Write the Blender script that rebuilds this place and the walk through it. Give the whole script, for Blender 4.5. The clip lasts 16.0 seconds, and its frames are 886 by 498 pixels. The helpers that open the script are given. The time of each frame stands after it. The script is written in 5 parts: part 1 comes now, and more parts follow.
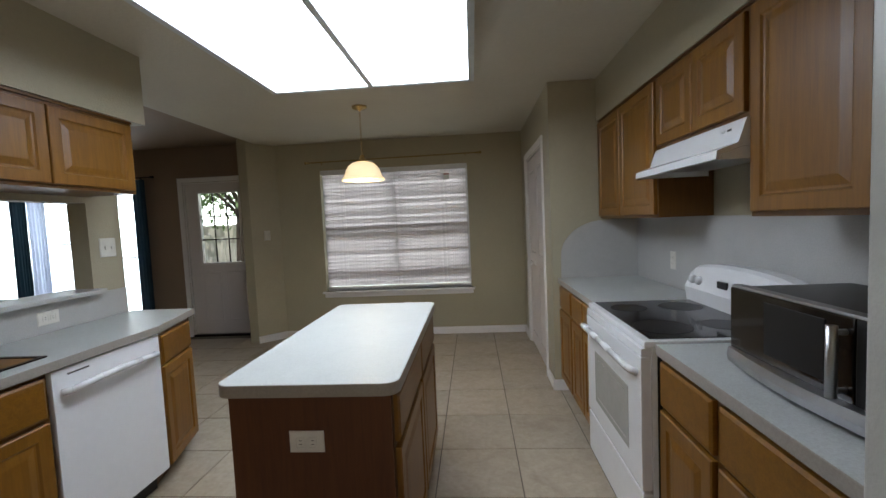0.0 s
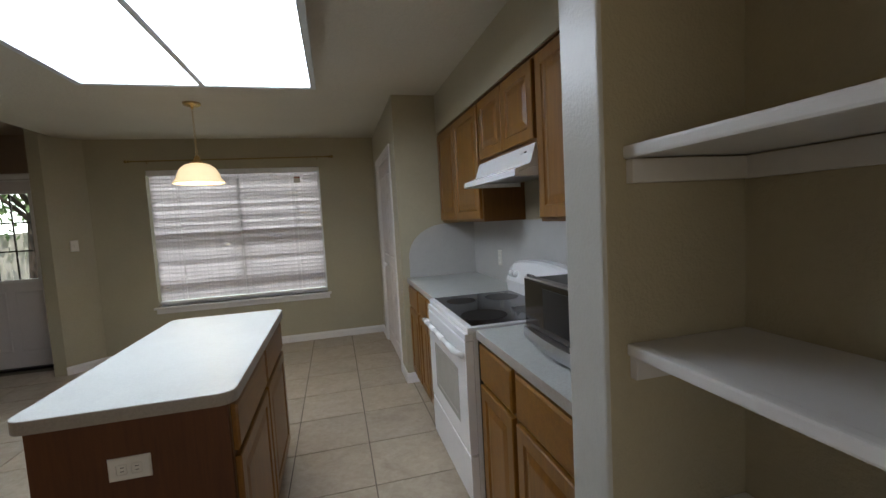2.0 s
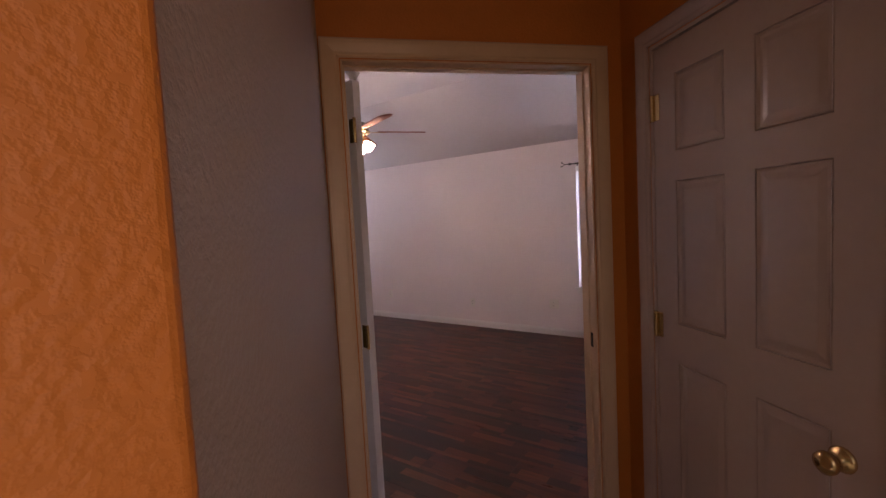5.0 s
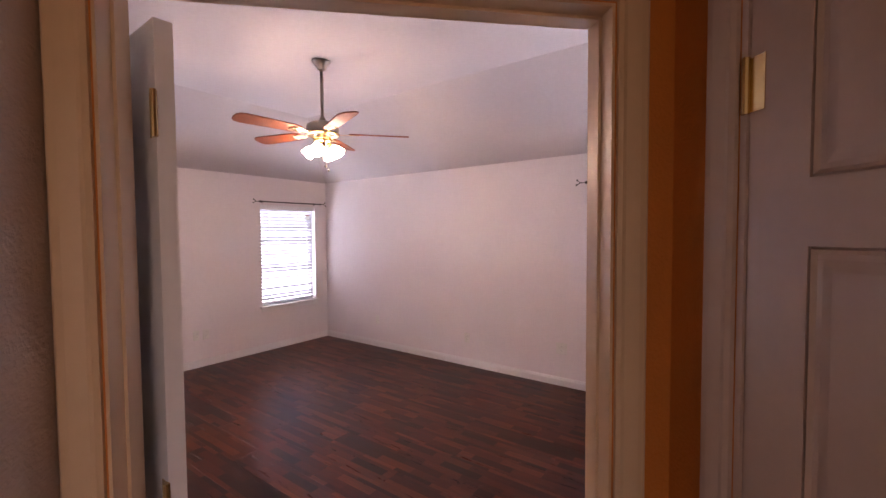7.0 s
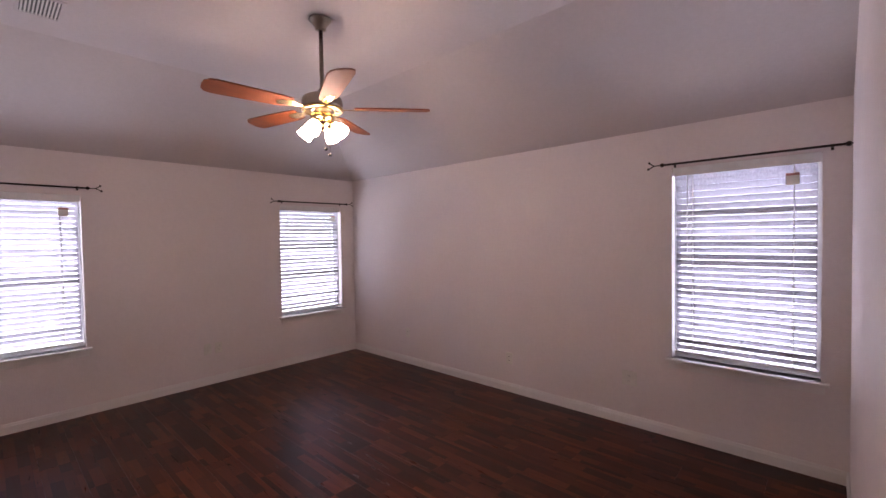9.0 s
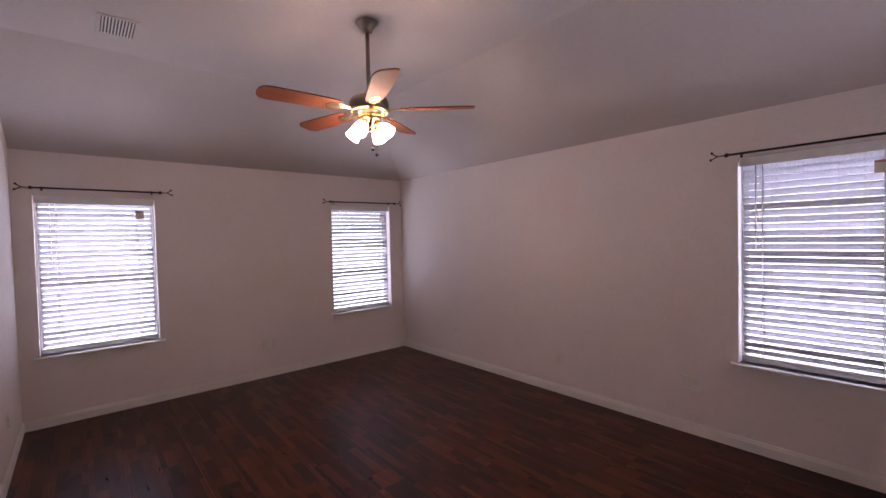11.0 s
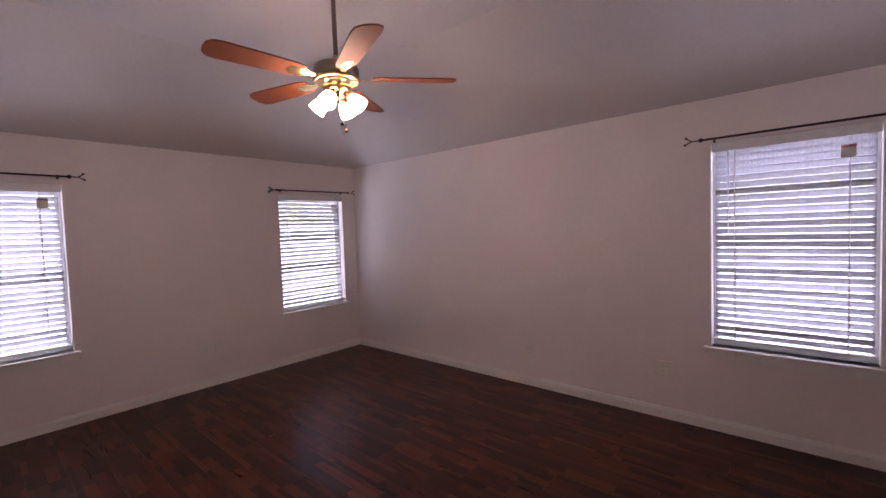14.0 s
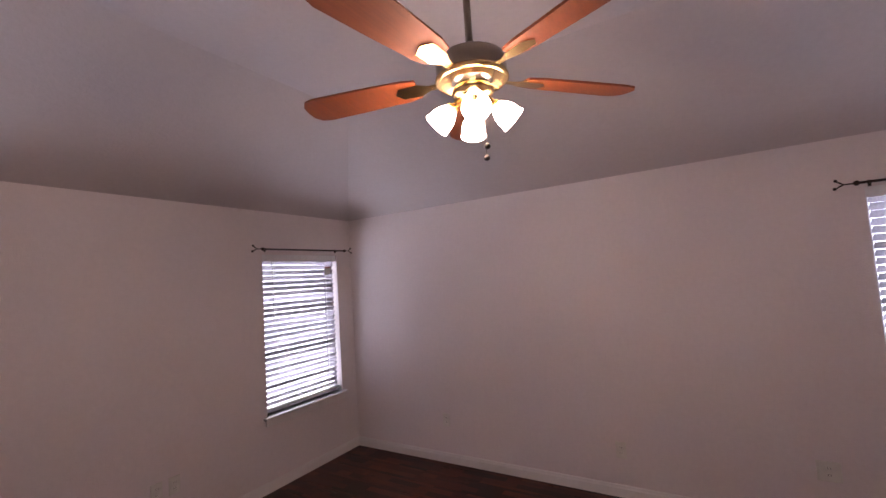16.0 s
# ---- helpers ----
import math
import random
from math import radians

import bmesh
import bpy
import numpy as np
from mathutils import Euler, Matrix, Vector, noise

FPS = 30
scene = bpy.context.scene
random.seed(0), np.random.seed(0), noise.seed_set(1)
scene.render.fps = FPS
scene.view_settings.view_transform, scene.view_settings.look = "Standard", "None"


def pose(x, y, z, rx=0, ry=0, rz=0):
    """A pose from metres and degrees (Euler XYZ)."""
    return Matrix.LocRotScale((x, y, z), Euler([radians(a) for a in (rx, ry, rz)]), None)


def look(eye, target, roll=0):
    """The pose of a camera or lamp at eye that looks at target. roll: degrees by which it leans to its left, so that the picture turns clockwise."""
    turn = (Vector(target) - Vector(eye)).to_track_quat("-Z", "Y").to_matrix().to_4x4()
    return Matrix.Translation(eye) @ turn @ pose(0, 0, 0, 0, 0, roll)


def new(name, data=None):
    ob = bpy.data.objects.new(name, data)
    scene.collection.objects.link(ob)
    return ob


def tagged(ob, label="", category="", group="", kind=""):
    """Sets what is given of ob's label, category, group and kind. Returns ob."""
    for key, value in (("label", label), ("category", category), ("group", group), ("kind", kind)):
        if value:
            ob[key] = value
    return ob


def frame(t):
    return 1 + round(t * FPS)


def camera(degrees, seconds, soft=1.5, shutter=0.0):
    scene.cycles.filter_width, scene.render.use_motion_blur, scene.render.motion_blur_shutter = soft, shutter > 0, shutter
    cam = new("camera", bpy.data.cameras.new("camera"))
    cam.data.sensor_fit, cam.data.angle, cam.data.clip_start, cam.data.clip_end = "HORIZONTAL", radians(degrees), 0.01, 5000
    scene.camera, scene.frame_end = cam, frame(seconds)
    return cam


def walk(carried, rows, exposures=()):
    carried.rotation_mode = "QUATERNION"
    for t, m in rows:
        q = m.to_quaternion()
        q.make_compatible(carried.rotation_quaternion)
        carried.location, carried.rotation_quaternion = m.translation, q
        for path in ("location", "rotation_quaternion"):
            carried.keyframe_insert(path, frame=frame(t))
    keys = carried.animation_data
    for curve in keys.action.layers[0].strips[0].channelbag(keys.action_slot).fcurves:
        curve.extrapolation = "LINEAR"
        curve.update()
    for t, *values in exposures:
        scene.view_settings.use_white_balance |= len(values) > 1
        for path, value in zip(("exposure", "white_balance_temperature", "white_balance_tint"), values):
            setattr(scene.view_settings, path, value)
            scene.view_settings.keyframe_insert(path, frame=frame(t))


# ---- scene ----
cam = camera(92.9, 16.0)
PATH = [
    (0, (0.999, 0.53, 1.408), (0.854, 2.521, 1.277), -2.6),
    (0.5, (1.018, 0.518, 1.41), (1.03, 2.512, 1.25), -2.6),
    (1, (1.043, 0.501, 1.417), (1.185, 2.49, 1.265), -2.3),
    (1.5, (1.056, 0.46, 1.42), (1.343, 2.434, 1.274), -2.5),
    (2, (1.088, 0.381, 1.422), (1.58, 2.313, 1.269), -3.2),
    (2.5, (1.103, 0.218, 1.422), (1.741, 2.108, 1.283), -3.1),
    (3, (1.1, 0.041, 1.418), (2.019, 1.812, 1.274), -2.9),
    (3.2, (1.112, -0.03, 1.415), (2.192, 1.648, 1.285), -3.3),
    (3.5, (1.137, -0.113, 1.409), (2.419, 1.418, 1.29), -4.0),
    (4, (1.185, -0.18, 1.412), (2.767, 1.037, 1.28), -3.4),
    (4.2, (1.22, -0.215, 1.417), (2.88, 0.885, 1.282), -2.7),
    (6.3, (1.824, -0.219, 1.486), (3.446, 0.948, 1.395), -2.5),
    (6.4, (1.877, -0.206, 1.488), (3.483, 0.984, 1.401), -1.3),
    (6.5, (1.95, -0.187, 1.495), (3.554, 1.004, 1.402), -0.7),
    (7, (2.216, -0.015, 1.571), (3.827, 1.166, 1.492), -0.4),
    (7.5, (2.468, 0.066, 1.561), (4.013, 1.336, 1.546), -0.4),
    (8, (2.653, 0.203, 1.529), (4.143, 1.537, 1.509), -1.0),
    (8.5, (2.771, 0.332, 1.533), (4.257, 1.671, 1.544), -1.9),
    (9, (2.878, 0.346, 1.529), (4.35, 1.7, 1.475), -0.9),
    (9.5, (2.93, 0.34, 1.523), (4.317, 1.779, 1.439), -1.4),
    (12, (2.855, 0.365, 1.528), (4.154, 1.884, 1.473), -1.4),
    (12.5, (2.826, 0.397, 1.525), (4.143, 1.901, 1.46), -1.2),
    (13, (2.799, 0.444, 1.518), (4.16, 1.909, 1.481), -1.8),
    (13.5, (2.791, 0.541, 1.501), (4.245, 1.912, 1.424), -2.5),
    (14, (2.898, 0.695, 1.489), (4.403, 2.008, 1.396), -2.0),
    (14.5, (2.976, 0.954, 1.517), (4.496, 2.253, 1.454), 0.3),
    (15, (3.006, 1.295, 1.554), (4.517, 2.604, 1.589), -0.7),
    (15.5, (3.062, 1.636, 1.613), (4.642, 2.856, 1.732), -2.6),
    (16, (3.032, 2.059, 1.65), (4.739, 3.091, 1.789), -3.7),
]
walk(cam, [(t, look(eye, target, roll)) for t, eye, target, roll in PATH],
     [(0.0, 0.0, 6500, 10), (3.4, 0.0, 6500, 10), (4.2, 0.0, 6500, 25), (6.3, 1.2, 6500, 34), (6.6, 1.2, 6500, 34), (7.0, 1.12, 6500, 34),
      (7.5, 0.9, 6500, 32), (8.0, 0.65, 6500, 32), (8.5, 0.53, 6500, 32), (9.0, 0.36, 6500, 32), (12.0, 0.05, 6500, 33), (16.0, 0.07, 6500, 34)])

# levels of the lights and a few angles
SKY = 0.15
PANEL, FANL, PENDL, HALLL = 7.6, 74.0, 240.0, 1.05
KWIN, BWIN, DWIN = 0.7, 6.4, 4.0
KTILT, BTILT = 70, 58
OPEN_BEARING = 1
FAN_A, SHADE_A = 31, 29

# ---- world, sun and large lights ----
world = bpy.data.worlds.new("sky")
scene.world = world
world.use_nodes = True
wn = world.node_tree
sky = wn.nodes.new("ShaderNodeTexSky")
sky.sky_type = 'NISHITA'
sky.sun_disc = False
sky.sun_elevation = radians(48)
sky.sun_rotation = radians(200)
wn.links.new(sky.outputs[0], wn.nodes["Background"].inputs[0])
wn.nodes["Background"].inputs[1].default_value = SKY

sun_data = bpy.data.lights.new("sun", 'SUN')
sun_data.energy, sun_data.angle, sun_data.color = 5.0, radians(0.6), (1.0, 0.95, 0.87)
sun_ob = new("sun", sun_data)
sun_ob.matrix_basis = look((0, 0, 20), (4, 8, 0))


def opening_light(x, y, z, w, h, yaw, radiance, color=(0.80, 0.88, 1.0)):
    """An area lamp in a wall opening, facing into the room; in windows, the sky's light."""
    d = bpy.data.lights.new("opening_light", 'AREA')
    d.shape, d.size, d.size_y, d.color = 'RECTANGLE', w, h, color
    d.energy = radiance * math.pi * w * h
    ob = new("opening_light", d)
    ob.matrix_basis = pose(x, y, z, 90, 0, yaw)
    return ob


opening_light(0.035, 5.93, 1.345, 1.82, 1.49, 180, KWIN)
opening_light(3.04, 5.42, 1.275, 0.86, 1.37, 180, BWIN)
opening_light(5.717, 5.42, 1.275, 0.86, 1.37, 180, BWIN)
opening_light(-3.79, 6.10, 1.10, 0.74, 2.0, 180, DWIN)
opening_light(-5.215, 6.10, 1.32, 1.57, 1.55, 180, DWIN)
# Unseen warm lamp added at the south wall to brighten hall and niche.
opening_light(0.70, -1.16, 1.475, 1.40, 1.25, 0, HALLL, (1.0, 0.72, 0.48))
opening_light(6.55, 0.80, 1.31, 0.83, 1.42, 90, BWIN)


# ---- materials ----
def nodes_of(name):
    m = bpy.data.materials.new(name)
    m.use_nodes = True
    return m, m.node_tree, m.node_tree.nodes["Principled BSDF"]


def tex_coord(nt, scale=(1, 1, 1)):
    tc = nt.nodes.new("ShaderNodeTexCoord")
    mp = nt.nodes.new("ShaderNodeMapping")
    mp.inputs["Scale"].default_value = scale
    nt.links.new(tc.outputs["Object"], mp.inputs["Vector"])
    return mp.outputs[0]


def noise_tex(nt, vec, scale, detail=3.0, rough=0.55, distortion=0.0):
    n = nt.nodes.new("ShaderNodeTexNoise")
    n.inputs["Scale"].default_value = scale
    n.inputs["Detail"].default_value = detail
    n.inputs["Roughness"].default_value = rough
    n.inputs["Distortion"].default_value = distortion
    nt.links.new(vec, n.inputs["Vector"])
    return n.outputs["Fac"]


def ramp(nt, fac, stops):
    r = nt.nodes.new("ShaderNodeValToRGB")
    els = r.color_ramp.elements
    while len(els) < len(stops):
        els.new(0.5)
    for e, (p, c) in zip(els, stops):
        e.position, e.color = p, (*c, 1)
    nt.links.new(fac, r.inputs[0])
    return r.outputs[0]


def mix_col(nt, fac, a, b, mode='MIX'):
    m = nt.nodes.new("ShaderNodeMix")
    m.data_type, m.blend_type = 'RGBA', mode
    for sock, v in ((m.inputs[0], fac), (m.inputs[6], a), (m.inputs[7], b)):
        if isinstance(v, (int, float)):
            sock.default_value = v
        elif isinstance(v, tuple):
            sock.default_value = (*v, 1)
        else:
            nt.links.new(v, sock)
    return m.outputs[2]


def bump(nt, bsdf, height, strength, distance):
    b = nt.nodes.new("ShaderNodeBump")
    b.inputs["Strength"].default_value = strength
    b.inputs["Distance"].default_value = distance
    nt.links.new(height, b.inputs["Height"])
    nt.links.new(b.outputs[0], bsdf.inputs["Normal"])


def scaled(c, k):
    return tuple(min(1.0, v * k) for v in c)


def paint(name, c, rough=0.6, peel=0.0, peel_scale=70, vary=0.06, spec=0.4):
    """Painted surface: patchy at a large scale, fine grain, and where peel > 0 a sprayed wall texture."""
    m, nt, b = nodes_of(name)
    v = tex_coord(nt)
    big = noise_tex(nt, v, 1.3, 3)
    col = ramp(nt, big, [(0.3, scaled(c, 1 - vary)), (0.7, scaled(c, 1 + vary))])
    fine = noise_tex(nt, v, 35, 4)
    col = mix_col(nt, 0.12, col, ramp(nt, fine, [(0.3, scaled(c, 0.8)), (0.7, scaled(c, 1.15))]))
    nt.links.new(col, b.inputs["Base Color"])
    b.inputs["Roughness"].default_value = rough
    b.inputs["Specular IOR Level"].default_value = spec
    if peel:
        bump(nt, b, ramp(nt, noise_tex(nt, v, peel_scale, 3, 0.5), [(0.38, (0, 0, 0)), (0.62, (1, 1, 1))]), peel, 0.004)
    else:
        bump(nt, b, fine, 0.08, 0.001)
    return m


def wood(name, dark, light, grain=(28, 28, 1.6), rough=0.38, coat=0.25):
    m, nt, b = nodes_of(name)
    info = nt.nodes.new("ShaderNodeObjectInfo")
    tc = nt.nodes.new("ShaderNodeTexCoord")
    off = nt.nodes.new("ShaderNodeVectorMath")
    off.operation = 'MULTIPLY_ADD'
    nt.links.new(info.outputs["Random"], off.inputs[0])
    off.inputs[1].default_value = (7.3, 3.1, 5.7)
    nt.links.new(tc.outputs["Object"], off.inputs[2])
    mp = nt.nodes.new("ShaderNodeMapping")
    mp.inputs["Scale"].default_value = grain
    nt.links.new(off.outputs[0], mp.inputs["Vector"])
    g1 = noise_tex(nt, mp.outputs[0], 1.0, 6, 0.62, 0.8)
    g2 = noise_tex(nt, mp.outputs[0], 5.0, 4, 0.6)
    patch = noise_tex(nt, off.outputs[0], 2.2, 2)
    mid = tuple((a + c) / 2 for a, c in zip(dark, light))
    col = ramp(nt, g1, [(0.28, dark), (0.5, mid), (0.72, light)])
    col = mix_col(nt, 0.35, col, ramp(nt, g2, [(0.35, dark), (0.65, light)]))
    col = mix_col(nt, 0.3, col, ramp(nt, patch, [(0.3, scaled(dark, 1.1)), (0.7, light)]))
    nt.links.new(col, b.inputs["Base Color"])
    b.inputs["Roughness"].default_value = rough
    b.inputs["Coat Weight"].default_value = coat
    b.inputs["Coat Roughness"].default_value = 0.25
    bump(nt, b, g2, 0.12, 0.001)
    return m


def plain(name, c, rough=0.5, metal=0.0, coat=0.0, emit=0.0, emit_c=None, trans=0.0, alpha_noise=0.05):
    m, nt, b = nodes_of(name)
    v = tex_coord(nt)
    n = noise_tex(nt, v, 22, 4)
    col = ramp(nt, n, [(0.3, scaled(c, 1 - alpha_noise)), (0.7, scaled(c, 1 + alpha_noise))])
    nt.links.new(col, b.inputs["Base Color"])
    b.inputs["Roughness"].default_value = rough
    b.inputs["Metallic"].default_value = metal
    b.inputs["Coat Weight"].default_value = coat
    b.inputs["Transmission Weight"].default_value = trans
    if emit:
        b.inputs["Emission Color"].default_value = (*(emit_c or c), 1)
        b.inputs["Emission Strength"].default_value = emit
    return m


def tile_material():
    m, nt, b = nodes_of("ceramic_tile")
    info = nt.nodes.new("ShaderNodeObjectInfo")
    tc = nt.nodes.new("ShaderNodeTexCoord")
    off = nt.nodes.new("ShaderNodeVectorMath")
    off.operation = 'MULTIPLY_ADD'
    nt.links.new(info.outputs["Random"], off.inputs[0])
    off.inputs[1].default_value = (31.0, 17.0, 5.0)
    nt.links.new(tc.outputs["Object"], off.inputs[2])
    a = noise_tex(nt, off.outputs[0], 5.5, 6, 0.62, 1.2)
    f = noise_tex(nt, off.outputs[0], 30, 5, 0.6, 0.6)
    col = ramp(nt, a, [(0.25, (0.33, 0.27, 0.195)), (0.5, (0.43, 0.365, 0.275)), (0.75, (0.50, 0.44, 0.35))])
    col = mix_col(nt, 0.3, col, ramp(nt, f, [(0.35, (0.31, 0.25, 0.175)), (0.65, (0.50, 0.44, 0.35))]))
    tone = ramp(nt, info.outputs["Random"], [(0.0, (0.90, 0.90, 0.90)), (1.0, (1.0, 0.99, 0.97))])
    col = mix_col(nt, 1.0, col, tone, 'MULTIPLY')
    nt.links.new(col, b.inputs["Base Color"])
    b.inputs["Roughness"].default_value = 0.42
    bump(nt, b, f, 0.15, 0.001)
    return m


def laminate_material():
    """Dark three-strip boards: short blocks of changing tone, with grain along the board."""
    m, nt, b = nodes_of("dark_laminate")
    info = nt.nodes.new("ShaderNodeObjectInfo")
    tc = nt.nodes.new("ShaderNodeTexCoord")
    geo = nt.nodes.new("ShaderNodeVectorRotate")
    geo.inputs["Angle"].default_value = radians(90)
    nt.links.new(tc.outputs["Object"], geo.inputs["Vector"])
    off = nt.nodes.new("ShaderNodeVectorMath")
    off.operation = 'MULTIPLY_ADD'
    nt.links.new(info.outputs["Random"], off.inputs[0])
    off.inputs[1].default_value = (9.7, 0.0, 3.0)
    nt.links.new(geo.outputs[0], off.inputs[2])
    br = nt.nodes.new("ShaderNodeTexBrick")
    br.offset, br.offset_frequency = 0.37, 2
    br.inputs["Color1"].default_value = (0, 0, 0, 1)
    br.inputs["Color2"].default_value = (1, 1, 1, 1)
    br.inputs["Mortar"].default_value = (0.2, 0.2, 0.2, 1)
    br.inputs["Scale"].default_value = 1.0
    br.inputs["Mortar Size"].default_value = 0.0008
    br.inputs["Brick Width"].default_value = 0.30
    br.inputs["Row Height"].default_value = 0.0633
    nt.links.new(off.outputs[0], br.inputs["Vector"])
    mp = nt.nodes.new("ShaderNodeMapping")
    mp.inputs["Scale"].default_value = (3.5, 30, 2)
    nt.links.new(off.outputs[0], mp.inputs["Vector"])
    g = noise_tex(nt, mp.outputs[0], 1.0, 6, 0.65, 0.7)
    block = ramp(nt, br.outputs["Color"], [(0.0, (0.010, 0.0026, 0.0018)), (0.5, (0.054, 0.0112, 0.0060)), (1.0, (0.120, 0.034, 0.015))])
    grain = ramp(nt, g, [(0.3, (0.62, 0.60, 0.60)), (0.7, (1.25, 1.22, 1.18))])
    col = mix_col(nt, 1.0, block, grain, 'MULTIPLY')
    nt.links.new(col, b.inputs["Base Color"])
    rr = ramp(nt, g, [(0.3, (0.26, 0.26, 0.26)), (0.7, (0.37, 0.37, 0.37))])
    nt.links.new(rr, b.inputs["Roughness"])
    b.inputs["Specular IOR Level"].default_value = 0.25
    bump(nt, b, g, 0.04, 0.0006)
    return m


def laminate_top(name, c, speck):
    m, nt, b = nodes_of(name)
    v = tex_coord(nt)
    f = noise_tex(nt, v, 160, 4, 0.7)
    p = noise_tex(nt, v, 6, 5, 0.6, 0.5)
    col = ramp(nt, p, [(0.3, scaled(c, 0.93)), (0.7, scaled(c, 1.05))])
    col = mix_col(nt, 0.4, col, ramp(nt, f, [(0.38, speck), (0.62, scaled(c, 1.08))]))
    nt.links.new(col, b.inputs["Base Color"])
    b.inputs["Roughness"].default_value = 0.38
    bump(nt, b, f, 0.05, 0.0006)
    return m


def glass_material():
    m, nt, b = nodes_of("window_glass")
    b.inputs["Base Color"].default_value = (0.97, 0.99, 0.98, 1)
    b.inputs["Roughness"].default_value = 0.0
    b.inputs["IOR"].default_value = 1.05
    b.inputs["Transmission Weight"].default_value = 1.0
    return m


def cloth(name, c, see=0.3):
    m, nt, b = nodes_of(name)
    v = tex_coord(nt, (1, 1, 0.1))
    f = noise_tex(nt, v, 90, 3)
    nt.links.new(ramp(nt, f, [(0.3, scaled(c, 0.8)), (0.7, scaled(c, 1.15))]), b.inputs["Base Color"])
    b.inputs["Roughness"].default_value = 0.9
    tr = nt.nodes.new("ShaderNodeBsdfTranslucent")
    tr.inputs["Color"].default_value = (*c, 1)
    ms = nt.nodes.new("ShaderNodeMixShader")
    ms.inputs[0].default_value = see
    nt.links.new(b.outputs[0], ms.inputs[1])
    nt.links.new(tr.outputs[0], ms.inputs[2])
    nt.links.new(ms.outputs[0], nt.nodes["Material Output"].inputs[0])
    return m


M_GREIGE = paint("greige_wall_paint", (0.41, 0.372, 0.262), 0.5, 0.25, 125)
M_TAUPE = paint("taupe_wall_paint", (0.42, 0.315, 0.245), 0.55, 0.3, 110)
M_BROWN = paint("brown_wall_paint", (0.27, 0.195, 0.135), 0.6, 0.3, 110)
M_ORANGE = paint("burnt_orange_wall_paint", (0.48, 0.15, 0.02), 0.55, 0.2, 110)
M_WHITE_WALL = paint("white_bedroom_paint", (0.74, 0.68, 0.67), 0.6, 0.2, 110, 0.03)
M_CEIL = paint("ceiling_paint", (0.58, 0.54, 0.44), 0.8, 0.2, 55, 0.04)
M_CEIL_BED = paint("bedroom_ceiling_paint", (0.56, 0.51, 0.495), 0.8, 0.14, 55, 0.03)
M_TRIM = paint("white_trim_paint", (0.74, 0.72, 0.70), 0.35, 0, 0, 0.03)
M_DOOR = paint("white_door_paint", (0.68, 0.63, 0.61), 0.4, 0, 0, 0.03)
# Closet door's white with the hall's dim, warm light put into it.
M_CLOSET = paint("hall_dim_door_paint", (0.42, 0.30, 0.235), 0.4, 0, 0, 0.03)
# Cream trim; the orange glow of the hall is mixed into its colour.
M_CASING = paint("warm_lit_cream_paint", (0.55, 0.37, 0.22), 0.35, 0, 0, 0.04)
M_POST = paint("pale_post_paint", (0.47, 0.475, 0.44), 0.32, 0.10, 140, 0.04, 0.5)
M_SHELF = paint("shelf_paint", (0.62, 0.62, 0.61), 0.4, 0, 0, 0.05)
M_OAK = wood("honey_oak", (0.115, 0.044, 0.0035), (0.265, 0.118, 0.011), (28, 28, 1.6), 0.40, 0.06)
M_OAK_H = wood("honey_oak_drawer", (0.115, 0.044, 0.0035), (0.265, 0.118, 0.011), (28, 1.8, 28), 0.40, 0.06)
M_OAK_FRAME = wood("oak_frame", (0.075, 0.027, 0.003), (0.165, 0.068, 0.008), (28, 28, 1.6), 0.42, 0.05)
M_WALNUT = wood("dark_stained_panel", (0.062, 0.018, 0.0030), (0.135, 0.043, 0.007), (20, 20, 1.4), 0.65, 0.0)
M_BLADE = wood("fan_blade_wood", (0.15, 0.030, 0.004), (0.27, 0.062, 0.009), (2, 30, 30), 0.7, 0.0)
M_TILE = tile_material()
M_GROUT = paint("grout", (0.165, 0.14, 0.11), 0.9, 0, 0, 0.15)
M_LAM = laminate_material()
M_LAM_BASE = plain("laminate_joint", (0.012, 0.006, 0.005), 0.7)
M_TOP = laminate_top("grey_laminate_top", (0.455, 0.48, 0.465), (0.31, 0.31, 0.30))
M_TOP_ISL = laminate_top("pale_laminate_top", (0.56, 0.58, 0.55), (0.46, 0.48, 0.46))
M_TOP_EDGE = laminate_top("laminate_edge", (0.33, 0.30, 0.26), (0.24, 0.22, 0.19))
M_SPLASH = laminate_top("grey_splashback", (0.45, 0.45, 0.435), (0.36, 0.36, 0.35))
M_WHITE_APPL = plain("white_enamel", (0.78, 0.79, 0.80), 0.22, 0, 0.4, alpha_noise=0.015)
M_BLACK_GLASS = plain("black_ceramic_glass", (0.006, 0.0065, 0.009), 0.09)
M_BURNER = plain("burner_ring", (0.004, 0.004, 0.005), 0.35)
M_BLACK = plain("black_plastic", (0.010, 0.010, 0.011), 0.3)
M_DARK_GLASS = plain("dark_door_glass", (0.014, 0.011, 0.009), 0.10, 0, 0.4)
M_OVEN_GLASS = plain("oven_door_glass", (0.36, 0.36, 0.33), 0.12, 0, 0.4)
M_STEEL = plain("brushed_steel", (0.52, 0.52, 0.53), 0.32, 1.0)
M_PEWTER = plain("brushed_pewter", (0.33, 0.28, 0.23), 0.28, 1.0)
M_BRASS = plain("polished_brass", (0.62, 0.44, 0.20), 0.25, 1.0)
M_BRONZE = plain("dark_bronze", (0.028, 0.020, 0.016), 0.45, 0.7)
M_ROD = plain("brass_rod", (0.30, 0.22, 0.09), 0.4, 0.9)
M_PLATE = plain("plate_plastic", (0.70, 0.68, 0.62), 0.35)
M_SLOT = plain("slot_dark", (0.05, 0.045, 0.04), 0.6)
